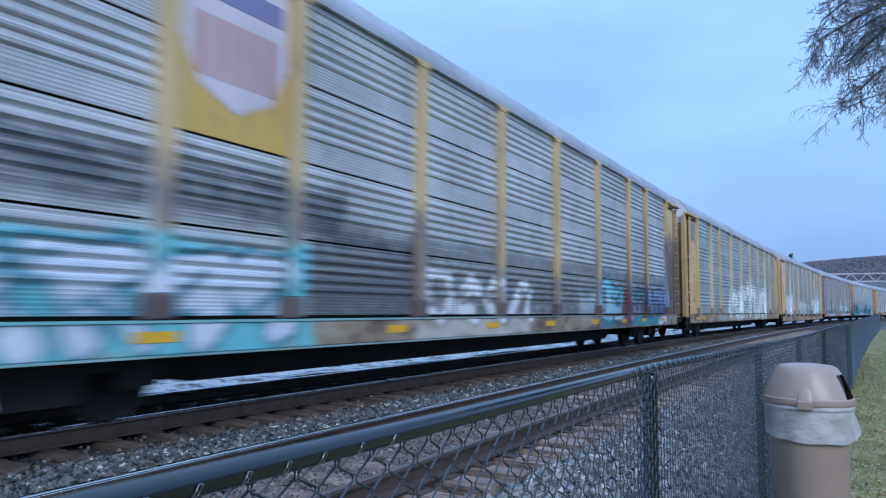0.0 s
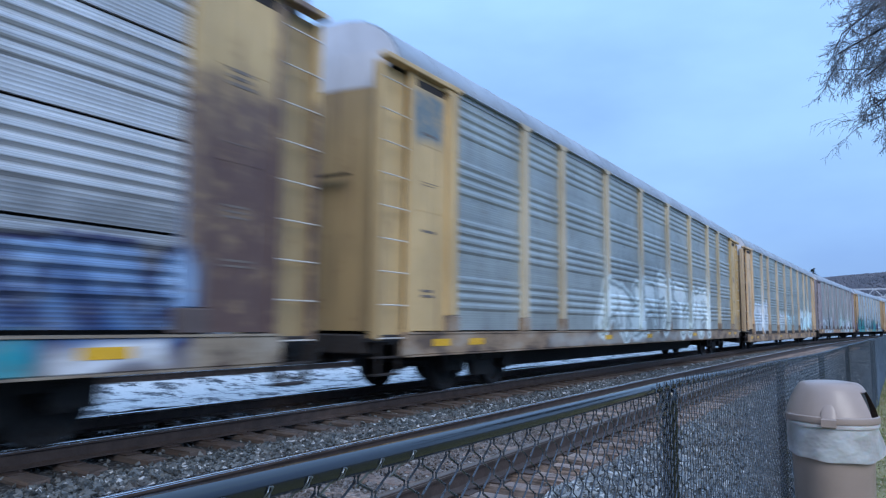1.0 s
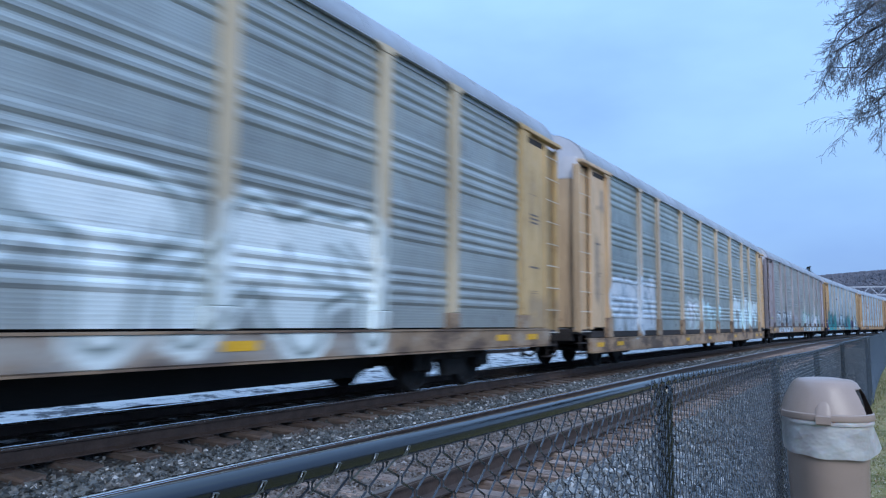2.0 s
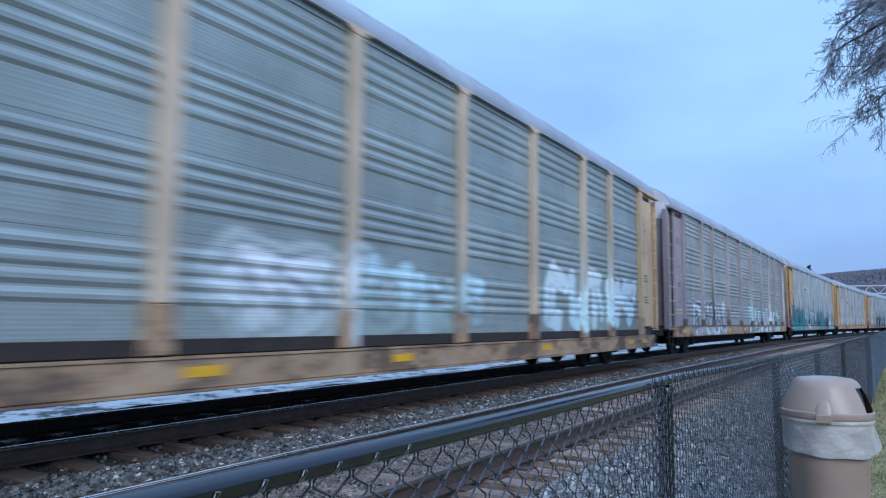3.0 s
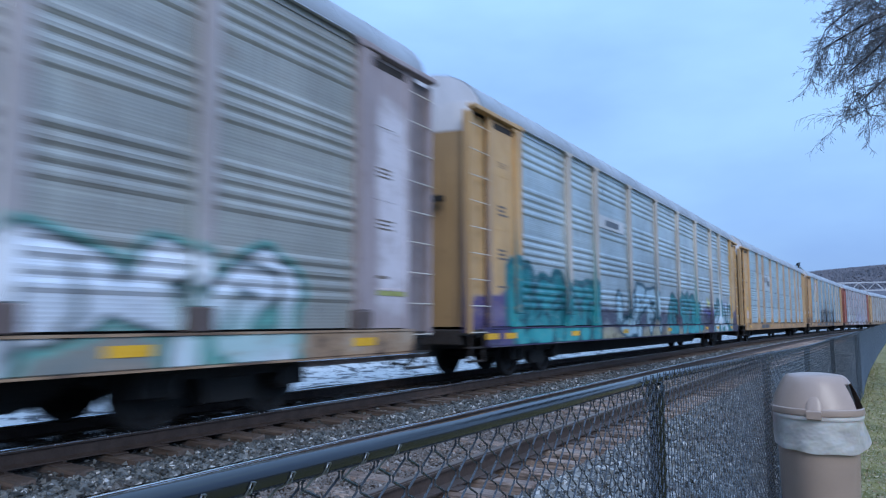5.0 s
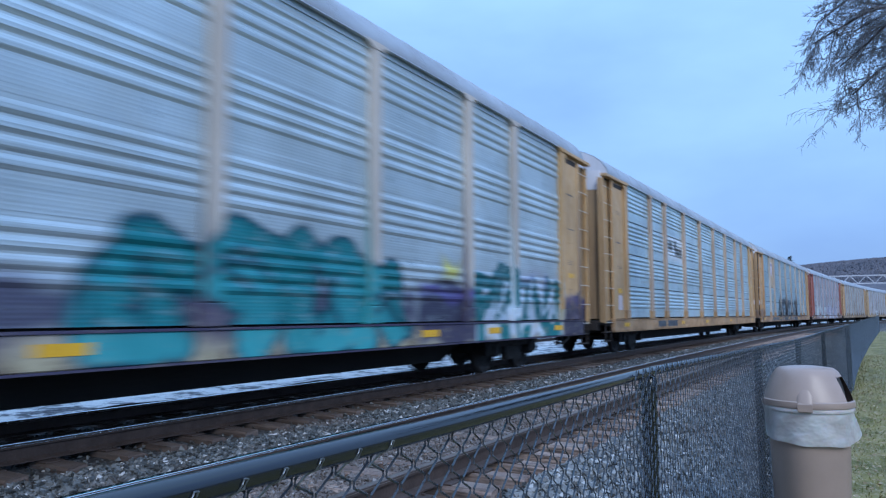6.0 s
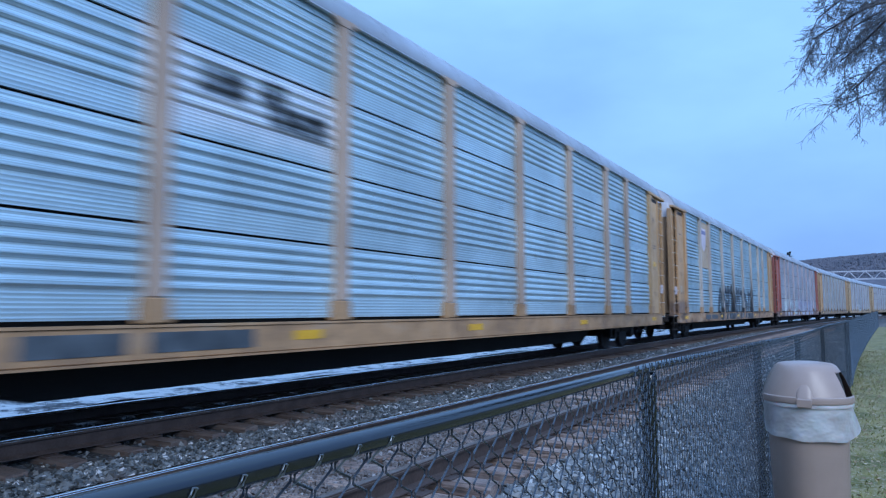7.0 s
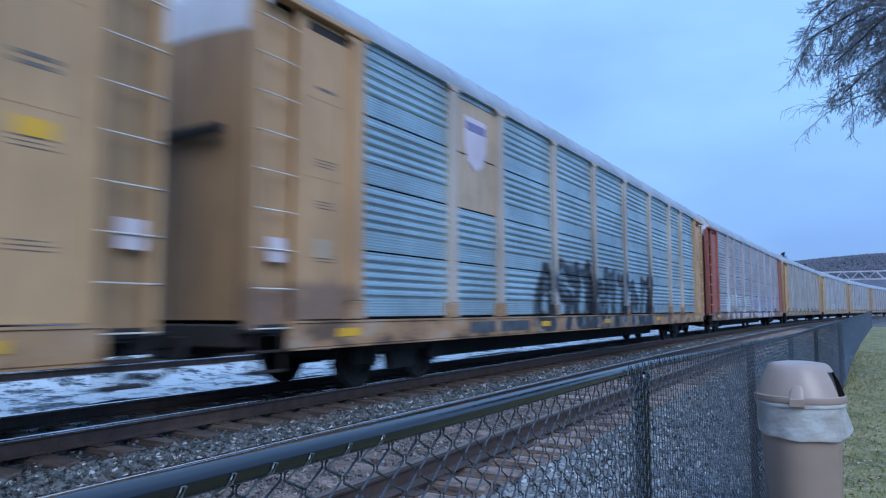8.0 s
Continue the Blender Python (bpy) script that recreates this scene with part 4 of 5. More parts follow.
CARS = [
    ("weathered grey auto-carrier car, yellow posts and emblem panel, sprayed tags",
     dict(dark_feet=True, side=(0.57, 0.585, 0.60), frame=(0.60, 0.43, 0.21), post=(0.62, 0.46, 0.24), sill=(0.34, 0.27, 0.19), rust=0.5, metal=0.3, streak=0.9, plates={(1, 2): M_PLATE_YELLOW, (1, 3): M_PLATE_YELLOW}, reflect=(1.75, 4.6, 8.7, 11.8, 14.6, 17.6, 20.15, 22.3, 24.65),
          extra=shield(4.8, 6.35, 3.32, 4.98, 5), side_stains=((Y(-3), Y(7.6), 2.1, 2.75, (0.11, 0.115, 0.13), 51), (Y(6.8), Y(9.6), 0.9, 2.3, (0.08, 0.08, 0.085), 52), (Y(6.6), Y(18.5), 0.8, 1.9, (0.13, 0.13, 0.135), 54), (Y(9.2), Y(30), 1.75, 2.3, (0.20, 0.205, 0.21), 53)), post_stains=((Y(-2), Y(10.2), 0.6, 2.7, (0.20, 0.17, 0.15), 41), (Y(10), Y(30), 0.6, 2.0, (0.22, 0.19, 0.165), 43)), stains=((Y(25.2), Y(28.9), 0.4, 3.9, (0.12, 0.078, 0.066), 3), (Y(25.6), Y(27.0), 0.6, 3.2, (0.10, 0.06, 0.052), 8), (Y(26.6), Y(27.3), 3.6, 5.2, (0.14, 0.10, 0.09), 5)),
          tags=(haze(Y(-1), Y(6.9), 0.6, 1.9, PAINT_AQUA, 0.9, 0.08, 1), letters(Y(1.2), Y(6.6), 0.68, 1.75, 5, (0.66, 0.72, 0.78), (0.5, 0.58, 0.68), (0.05, 0.22, 0.28), 3, 0.17, 0.08),
                haze(Y(9.3), Y(13.5), 0.62, 1.0, (0.62, 0.60, 0.55), 0.7, 0.12, 4), letters(Y(9.5), Y(13.7), 0.98, 1.85, 4, PAINT_WHITE, PAINT_WHITE, (0.16, 0.15, 0.15), 12, 0.16, 0.03),
                haze(Y(16.6), Y(18.1), 1.0, 1.6, PAINT_ICE, 0.8, 0.2, 5), haze(Y(18.1), Y(25.6), 0.65, 1.75, PAINT_NIGHT, 0.85, 0.15, 6), letters(Y(18.1), Y(20.2), 0.95, 1.95, 2, PAINT_AQUA, (0.5, 0.72, 0.78), PAINT_NIGHT, 7, 0.24, 0.08),
                haze(Y(20.2), Y(20.75), 0.7, 1.9, (0.30, 0.05, 0.09), 0.95, 0.08, 7), letters(Y(20.9), Y(22.7), 0.9, 1.9, 2, PAINT_TEAL, (0.5, 0.3, 0.42), PAINT_BLACK, 8, 0.22, 0.08), letters(Y(22.8), Y(25.4), 0.9, 1.95, 4, (0.30, 0.44, 0.64), (0.05, 0.11, 0.26), PAINT_NIGHT, 9, 0.12, 0.09),
                haze(Y(18.0), Y(19.2), 0.6, 0.95, PAINT_TEAL, 0.8, 0.06, 8), haze(Y(21.0), Y(24.0), 0.6, 0.95, (0.02, 0.30, 0.36), 0.85, 0.06, 9), haze(Y(24.2), Y(25.2), 0.7, 0.98, PAINT_WHITE, 0.8, 0.05, 10)))),
    ("grey auto-carrier car with mustard yellow ends and a white sprayed tag",
     dict(side=(0.36, 0.40, 0.395), stains=((Y(0.8), Y(1.7), 4.0, 4.8, (0.12, 0.17, 0.2), 9), (Y(25.8), Y(28.0), 0.8, 1.7, (0.34, 0.25, 0.15), 12)), frame=(0.60, 0.42, 0.20), post=(0.58, 0.48, 0.33), sill=(0.34, 0.24, 0.155), style="band", rust=0.3, metal=0.3, reflect=REFLECT_AT,
          tags=(haze(Y(5.6), Y(21), 0.68, 0.98, (0.42, 0.44, 0.42), 0.6, 0.1, 21), letters(Y(8.8), Y(21.0), 0.95, 2.5, 7, (0.84, 0.90, 0.89), (0.70, 0.79, 0.79), (0.20, 0.24, 0.23), 5, 0.17, 0.08, (0.66, 0.74, 0.74), 0.12, cut=0.6)))),
    ("grey auto-carrier car with tan ends and white and pale sprayed tags",
     dict(door=0.85, side=(0.345, 0.40, 0.39), frame=(0.68, 0.48, 0.29), post=(0.63, 0.50, 0.37), sill=(0.46, 0.31, 0.19), style="band", rust=0.25, metal=0.3, rows=LOW_ROWS_Z, sill_z=(0.43, 0.78), reflect=(1.2, 2.7, 9.9, 13.4, 18.6, 24.4, 25.7),
          stains=((Y(1.0), Y(1.3), 1.6, 3.3, (0.33, 0.25, 0.18), 61), (Y(1.4), Y(1.7), 4.0, 4.6, (0.35, 0.27, 0.2), 63)),
          tags=(letters(Y(2.15), Y(6.0), 0.98, 2.3, 4, PAINT_WHITE, (0.70, 0.77, 0.82), (0.32, 0.40, 0.46), 6, 0.18, 0.05, (0.66, 0.73, 0.78), 0.14), letters(Y(9.8), Y(13.0), 0.98, 2.0, 3, PAINT_WHITE, (0.55, 0.66, 0.66), (0.30, 0.33, 0.34), 17, 0.2, 0.06, (0.52, 0.60, 0.60), 0.12),
                letters(Y(12.6), Y(16), 0.98, 1.95, 3, (0.58, 0.80, 0.86), (0.36, 0.46, 0.44), (0.26, 0.31, 0.31), 7, 0.2, 0.07), letters(Y(18.7), Y(25.0), 1.0, 2.45, 5, (0.80, 0.90, 0.93), (0.62, 0.84, 0.90), (0.36, 0.44, 0.46), 28, 0.165, 0.03, cut=0.5)))),
    ("dull brown auto-carrier car with purplish ends and black-white sprayed tags",
     dict(dark_feet=True, side=(0.375, 0.385, 0.365), bar=0.12, side_stains=((Y(1.9), Y(14), 1.0, 2.1, (0.27, 0.265, 0.25), 71),), stains=((Y(-0.3), Y(2.0), 0.9, 1.8, (0.26, 0.235, 0.25), 7), (Y(25.9), Y(26.7), 1.2, 4.4, (0.56, 0.54, 0.60), 74)), frame=(0.35, 0.30, 0.32), post=(0.42, 0.385, 0.40), sill=(0.40, 0.27, 0.17), style="band", rust=0.4, metal=0.25, streak=0.9, reflect=(1.7, 9.3, 12.8, 17.0, 22.0, 25.6), post_stains=((Y(2.2), Y(26), 0.9, 1.75, (0.22, 0.19, 0.19), 75),),
          extra=plates((0.75, 1.6, 1.60, 1.63, 0.001, M_PAPER, "pale strip"), (0.75, 1.6, 1.52, 1.59, 0.001, M_OLIVE, "faded yellow-green strip"), (0.75, 1.6, 1.48, 1.51, 0.001, M_PAPER, "pale strip"), (25.95, 26.7, 1.60, 1.63, 0.001, M_PAPER, "pale strip"), (25.95, 26.7, 1.52, 1.59, 0.001, M_OLIVE, "faded yellow-green strip")),
          tags=(letters(Y(3.3), Y(8.6), 0.64, 2.05, 4, (0.70, 0.76, 0.80), (0.46, 0.56, 0.64), (0.03, 0.05, 0.07), 9, 0.10, 0.11, (0.60, 0.66, 0.70), 0.07, cut=1.0), haze(Y(8.0), Y(8.9), 1.7, 2.1, (0.7, 0.73, 0.76), 0.85, 0.1, 15),
                haze(Y(9.8), Y(12.0), 1.45, 1.75, (0.46, 0.38, 0.52), 0.75, 0.2, 31), haze(Y(10.2), Y(14.3), 1.1, 1.42, (0.36, 0.46, 0.44), 0.7, 0.15, 32), haze(Y(12.4), Y(14.2), 1.5, 2.05, (0.40, 0.58, 0.66), 0.6, 0.3, 33),
                haze(Y(14.4), Y(24.4), 0.62, 1.4, (0.16, 0.20, 0.20), 0.85, 0.15, 11), letters(Y(14.3), Y(24.3), 0.60, 2.12, 8, (0.76, 0.80, 0.87), (0.56, 0.62, 0.70), (0.02, 0.045, 0.045), 11, 0.135, 0.07, (0.14, 0.36, 0.33), 0.07, cut=0.85), haze(Y(14.3), Y(15.6), 1.2, 2.0, (0.14, 0.42, 0.37), 0.55, 0.25, 36), haze(Y(17.2), Y(18.6), 1.55, 2.1, (0.14, 0.42, 0.37), 0.5, 0.2, 37), haze(Y(22.6), Y(24.4), 0.7, 1.3, (0.14, 0.40, 0.36), 0.5, 0.2, 38)))),
    ("silver auto-carrier car with tan ends and long teal sprayed mural",
     dict(side=(0.50, 0.59, 0.63), bar=0.11, frame=(0.54, 0.345, 0.16), post=(0.52, 0.47, 0.42), sill=(0.46, 0.42, 0.28), style="band", rust=0.12, metal=0.45, streak=0.3, reflect=(0.75, 1.5, 4.9, 8.7, 13.5, 19.5, 21.8, 25.1),
          extra=plates((6.75, 8.9, 3.62, 3.95, -0.0, M_PLATE_WHITE, "faded white emblem panel"), (7.3, 8.4, 3.70, 3.86, 0.004, M_EMBLEM, "faded dark emblem"), (25.95, 26.3, 2.05, 2.16, 0.001, M_REFLECT, "yellow notice")),
          tags=(haze(Y(-0.5), Y(1.65), 0.6, 1.65, (0.06, 0.045, 0.17), 0.95, 0.04, 2), haze(Y(-0.5), Y(1.65), 1.22, 1.36, (0.2, 0.17, 0.26), 0.6, 0.05, 3), haze(Y(-0.5), Y(1.0), 0.6, 1.1, PAINT_NIGHT, 0.85, 0.06, 4), letters(Y(1.7), Y(6.7), 0.66, 2.25, 5, (0.01, 0.19, 0.21), (0.05, 0.33, 0.36), PAINT_DEEP, 12, 0.18, 0.07, (0.015, 0.14, 0.16), 0.10, cut=0.9),
                haze(Y(6.7), Y(19.3), 0.95, 1.55, (0.035, 0.028, 0.09), 0.9, 0.15, 13), letters(Y(8.3), Y(12.6), 0.75, 2.25, 3, (0.50, 0.66, 0.74), (0.40, 0.56, 0.62), PAINT_DEEP, 14, 0.13, 0.12), letters(Y(13.6), Y(18.8), 0.66, 2.1, 4, (0.015, 0.18, 0.20), (0.05, 0.32, 0.36), PAINT_DEEP, 18, 0.17, 0.08, cut=0.9),
                haze(Y(19.2), Y(21.4), 0.62, 1.75, (0.025, 0.022, 0.07), 0.95, 0.1, 15), haze(Y(19.3), Y(21.2), 1.45, 1.62, (0.09, 0.07, 0.26), 0.9, 0.06, 16), haze(Y(20.0), Y(20.6), 1.85, 2.15, (0.72, 0.68, 0.12), 0.95, 0.1, 17),
                haze(Y(21.2), Y(25.3), 0.66, 1.95, (0.58, 0.68, 0.80), 0.85, 0.1, 18), letters(Y(21.1), Y(25.3), 0.60, 2.15, 4, (0.008, 0.12, 0.14), (0.012, 0.17, 0.19), (0.60, 0.72, 0.84), 19, 0.115, 0.03, cut=0.9), haze(Y(23.0), Y(24.6), 1.85, 2.1, (0.36, 0.30, 0.52), 0.6, 0.2, 20),
                haze(Y(25.4), Y(28.0), 0.55, 1.62, (0.02, 0.017, 0.055), 0.96, 0.05, 22), haze(Y(25.6), Y(27.8), 1.36, 1.6, (0.06, 0.045, 0.14), 0.8, 0.05, 23), haze(Y(26.2), Y(27.0), 1.15, 1.25, (0.2, 0.17, 0.24), 0.5, 0.06, 24)))),
    ("bright silver auto-carrier car, tan posts, white emblem plate, yellow sill",
     dict(side=(0.54, 0.69, 0.76), frame=(0.54, 0.345, 0.17), post=(0.48, 0.355, 0.265), sill=(0.50, 0.305, 0.15), rust=0.08, metal=0.45, grime=0.35, streak=0.25, side_stains=((Y(6.3), Y(9.5), 3.1, 4.05, (0.74, 0.77, 0.80), 2), (Y(7.0), Y(7.65), 3.5, 3.86, (0.03, 0.032, 0.036), 4), (Y(8.05), Y(9.1), 3.32, 3.66, (0.03, 0.032, 0.036), 6), (Y(7.9), Y(8.3), 3.6, 3.9, (0.03, 0.032, 0.036), 8)), extra=plates(*SILL_PLATES, *NOTICES))),
    ("silver auto-carrier car, tan emblem panel and black sprayed tag",
     dict(side=(0.43, 0.57, 0.63), bar=0.11, frame=(0.50, 0.31, 0.155), stains=((Y(-0.3), Y(2.0), 0.7, 1.5, (0.2, 0.13, 0.09), 21),), post=(0.50, 0.43, 0.37), sill=(0.44, 0.265, 0.135), rust=0.15, metal=0.55, streak=0.35, plates={(1, 2): M_PLATE_TAN, (1, 3): M_PLATE_TAN},
          extra=both(shield(5.15, 6.0, 3.75, 4.75, 0), plates(*SILL_PLATES, (0.25, 0.55, 1.75, 2.05, -0.01, M_PAPER, "faded pink notice"), (1.05, 1.4, 1.85, 2.1, 0.001, M_PLATE_TAN, "tan notice"))), tags=(letters(Y(8.2), Y(17.9), 0.58, 2.3, 8, (0.018, 0.022, 0.028), (0.03, 0.036, 0.044), (0.30, 0.36, 0.40), 18, 0.13, 0.03, cut=0.6),))),
    ("grey auto-carrier car with rust-red ends and pale sprayed tags",
     dict(side=(0.46, 0.46, 0.50), frame=(0.34, 0.11, 0.08), post=(0.46, 0.40, 0.42), sill=(0.24, 0.15, 0.12), rust=0.3, metal=0.4, tags=(letters(Y(4), Y(12), 0.8, 2.0, 5, (0.56, 0.63, 0.63), (0.4, 0.45, 0.5), (0.28, 0.22, 0.24), 19), letters(Y(12), Y(22), 0.75, 2.1, 6, (0.30, 0.27, 0.38), (0.4, 0.42, 0.5), (0.5, 0.55, 0.62), 20)))),
    ("grey auto-carrier car with orange-tan ends",
     dict(side=(0.42, 0.42, 0.41), frame=(0.52, 0.34, 0.18), post=(0.42, 0.39, 0.36), sill=(0.34, 0.25, 0.16), style="band", rust=0.3, metal=0.3)),
    ("pale grey auto-carrier car with tan ends and a small tag",
     dict(side=(0.46, 0.47, 0.50), frame=(0.50, 0.37, 0.22), post=(0.46, 0.44, 0.42), style="band", rust=0.25, metal=0.35, tags=(letters(Y(9), Y(14), 0.9, 1.9, 3, PAINT_WHITE, PAINT_ICE, PAINT_BLACK, 21),))),
    ("pale grey auto-carrier car with mustard ends",
     dict(side=(0.48, 0.49, 0.52), frame=(0.50, 0.37, 0.22), post=(0.46, 0.44, 0.42), rust=0.25, metal=0.35)),
    ("weathered grey auto-carrier car with brown ends",
     dict(side=(0.42, 0.42, 0.44), frame=(0.46, 0.33, 0.22), post=(0.42, 0.40, 0.38), style="band", rust=0.4, metal=0.3)),
]
TRAIN = []
for k, (lab, spec) in enumerate(CARS):
    spec["seed"] = 20 + k
    TRAIN.append(autorack(lab, spec))


# ---- chain-link fence ----
def fence_point(a, b, f, dx=0.0):
    return Vector((a[0] + (b[0] - a[0]) * f + dx, a[1] + (b[1] - a[1]) * f, 0)), a[2] + (b[2] - a[2]) * f


fence = thing("chain_link_fence", "black vinyl-coated chain-link fence with a glossy top rail", "fence")
for k, (a, b) in enumerate(zip(POSTS, POSTS[1:])):
    r = 0.0168
    pa, pb = Vector(a), Vector(b)
    part("top_rail", Shape().tube([pa, pa.lerp(pb, 0.5) - Vector((0, 0, 0.004)), pb], r, 14 if k < 4 else 8), M_VINYL, fence, smooth=True)
for k, p in enumerate(POSTS):
    s = Shape().tube([(p[0] - 0.03, p[1], p[2] - 1.5), (p[0] - 0.03, p[1], p[2] - 0.04)], 0.028, 12)
    post = part("fence_post", s, M_VINYL, fence, smooth=True)
    capz = p[2] - 0.035
    part("post_cap", Shape().lathe([(0.032, capz - 0.04), (0.032, capz), (0.024, capz + 0.012), (0.008, capz + 0.017)], 12, p[0] - 0.03, p[1]), M_VINYL, post, smooth=True)


def chain_panel(a, b, dx, top, sides):
    """Zigzag wires, each hooked through the next."""
    s = Shape()
    length = math.hypot(b[0] - a[0], b[1] - a[1])
    n = int(length / 0.041)
    hstep = 0.028
    rnd = random.Random(int(a[1] * 100))
    for k in range(n):
        pts = []
        lean = (rnd.random() - 0.5) * 0.006
        for q in range(44):
            f = ((k + 0.5) / n) + ((-1) ** (q + k)) * 0.5 / n * 1.05
            p, zt = fence_point(a, b, f, dx + 0.004 * (1 if (q + k) % 2 else -1))
            z = zt + top - q * hstep
            if sides > 3:
                pts += [(p.x, p.y + lean * q * 0.1, z + 0.0045), (p.x, p.y + lean * q * 0.1, z - 0.0045)]
            else:
                pts.append((p.x, p.y + lean * q * 0.1, z))
        s.tube(pts, 0.0023, sides, caps=False)
    return s


for k, (a, b) in enumerate(zip(POSTS, POSTS[1:])):
    near = k in (1, 2)
    camera_side = k >= 2
    part("chain_link_mesh", chain_panel(a, b, 0.024 if camera_side else -0.018, 0.022 if camera_side else -0.004, 4 if near else 3), M_WIRE, fence, "black diamond wire mesh")
a, b = POSTS[1], POSTS[2]
c = tuple(x + (y - x) * 0.87 for x, y in zip(a, b))
part("chain_link_mesh", chain_panel(c, b, 0.024, 0.016, 4), M_WIRE, fence, "overlapping end of the wire mesh")
# bright ties round the rail in the nearest span
a, b = POSTS[1], POSTS[2]
TIES_AT = [0.455, 0.522, 0.592, 0.658, 0.725, 0.807, 0.888]
for y in TIES_AT:
    p, zt = fence_point(a, b, (y - a[1]) / (b[1] - a[1]))
    hook = [(p.x + 0.0180, p.y + 0.004, zt - 0.002), (p.x + 0.0185, p.y - 0.002, zt - 0.001), (p.x + 0.0180, p.y - 0.004, zt - 0.007), (p.x + 0.011, p.y - 0.005, zt - 0.017)]
    part("wire_tie", Shape().tube(hook, 0.0011, 5), M_TIEWIRE, fence, "bright aluminium wire tie")
    part("wire_tie", Shape().tube([(p.x + 0.0180, p.y + 0.004, zt - 0.002), (p.x + 0.014, p.y + 0.002, zt - 0.013), (p.x - 0.002, p.y - 0.006, zt - 0.022), (p.x - 0.018, p.y - 0.013, zt - 0.042)], 0.0018, 6), M_TIEWIRE, fence, "bright aluminium wire tie")


# ---- litter bin ----
BIN_X, BIN_Y = -0.285, 5.55
bin_z = lawn_height(0, BIN_Y) - 0.01
litter_bin = thing("litter_bin", "tan plastic litter bin with domed lid and white liner", "litter bin")
litter_bin.matrix_basis = pose(BIN_X, BIN_Y, bin_z, 0, 0, 0)
RIM = ZC - 0.637 - bin_z
def squared(prof, sides=56, corner=0.07):
    """A turned profile with four soft corners."""
    rows = []
    for r, h in prof:
        ring = []
        for j in range(sides):
            w = 2 * math.pi * j / sides + 0.35
            k = 1 + corner * (abs(math.sin(2 * (w - 0.62))) ** 1.5 - 0.35)
            ring.append((r * k * math.cos(w), r * k * math.sin(w), h))
        rows.append(ring)
    return Shape().loft(rows)


part("body", squared([(0.215, 0.0), (0.222, 0.02), (0.246, RIM - 0.08), (0.25, RIM - 0.06), (0.25, RIM - 0.02), (0.235, RIM - 0.02), (0.21, 0.05)]), M_CAN, litter_bin, smooth=True)
skirt = Shape()
rows = []
for q in range(9):
    f = q / 8
    ring = []
    for j in range(72):
        w = 2 * math.pi * j / 72
        flare = 0.07 * math.exp(-((w - 0.35) / 0.35) ** 2) + 0.07 * math.exp(-((w - 0.35 - 2 * math.pi) / 0.35) ** 2)
        rr = 0.277 + 0.0025 * math.sin(11 * w + 2) * f + 0.004 * math.sin(4 * w + 3 * f) * f + flare * f - 0.006 * f
        drop = 0.20 + 0.018 * math.sin(w + 2.6) + 0.004 * math.sin(7 * w) - 0.05 * flare / 0.07
        ring.append((rr * math.cos(w), rr * math.sin(w), RIM - 0.015 - drop * f))
    rows.append(ring)
inner = [[(x * 0.985, y * 0.985, z) for x, y, z in ring] for ring in reversed(rows)]
skirt.loft(rows + inner, caps=False)
part("liner", skirt, M_BAG, litter_bin, "white plastic bin liner folded over the rim", smooth=True)
part("rim", Shape().lathe([(0.272, RIM - 0.02), (0.286, RIM - 0.016), (0.289, RIM - 0.002), (0.287, RIM + 0.008), (0.270, RIM + 0.012)], 48), M_BAG, litter_bin, "pale rim under the lid", smooth=True)


def dome():
    """A squared-off dome with a flat top and a swing opening on the far right."""
    s = Shape()
    prof = [(0.290, 0.012), (0.294, 0.022), (0.290, 0.052), (0.280, 0.058), (0.266, 0.10), (0.241, 0.16), (0.212, 0.215), (0.190, 0.25), (0.165, 0.268), (0.10, 0.277), (0.03, 0.279)]
    m = 48
    rings = []
    for r, h in prof:
        ring = []
        for j in range(m):
            w = 2 * math.pi * j / m
            k = 1 + 0.035 * max(0.0, h - 0.06) / 0.24 * math.cos(4 * w)
            ring.append((r * k * math.cos(w), r * k * math.sin(w), RIM + h))
        rings.append(ring)
    i = len(s.v)
    for r in rings:
        s.v += r
    for a in range(len(rings) - 1):
        for k in range(m):
            w = 360 * (k + 0.5) / m
            w = w - 360 if w > 180 else w
            if 3 <= a <= 5 and -32 < w < 4:
                continue
            k2 = (k + 1) % m
            s.f.append((i + a * m + k, i + a * m + k2, i + (a + 1) * m + k2, i + (a + 1) * m + k))
    s.f.append(tuple(i + (len(rings) - 1) * m + k for k in range(m)))
    # inside skin
    j0 = len(s.v)
    inn = [[(x * 0.955, y * 0.955, z - 0.008) for x, y, z in r] for r in rings]
    for r in inn:
        s.v += r
    for a in range(len(rings) - 1):
        for k in range(m):
            w = 360 * (k + 0.5) / m
            w = w - 360 if w > 180 else w
            if 3 <= a <= 5 and -32 < w < 4:
                continue
            k2 = (k + 1) % m
            s.f.append((j0 + (a + 1) * m + k, j0 + (a + 1) * m + k2, j0 + a * m + k2, j0 + a * m + k))
    return s


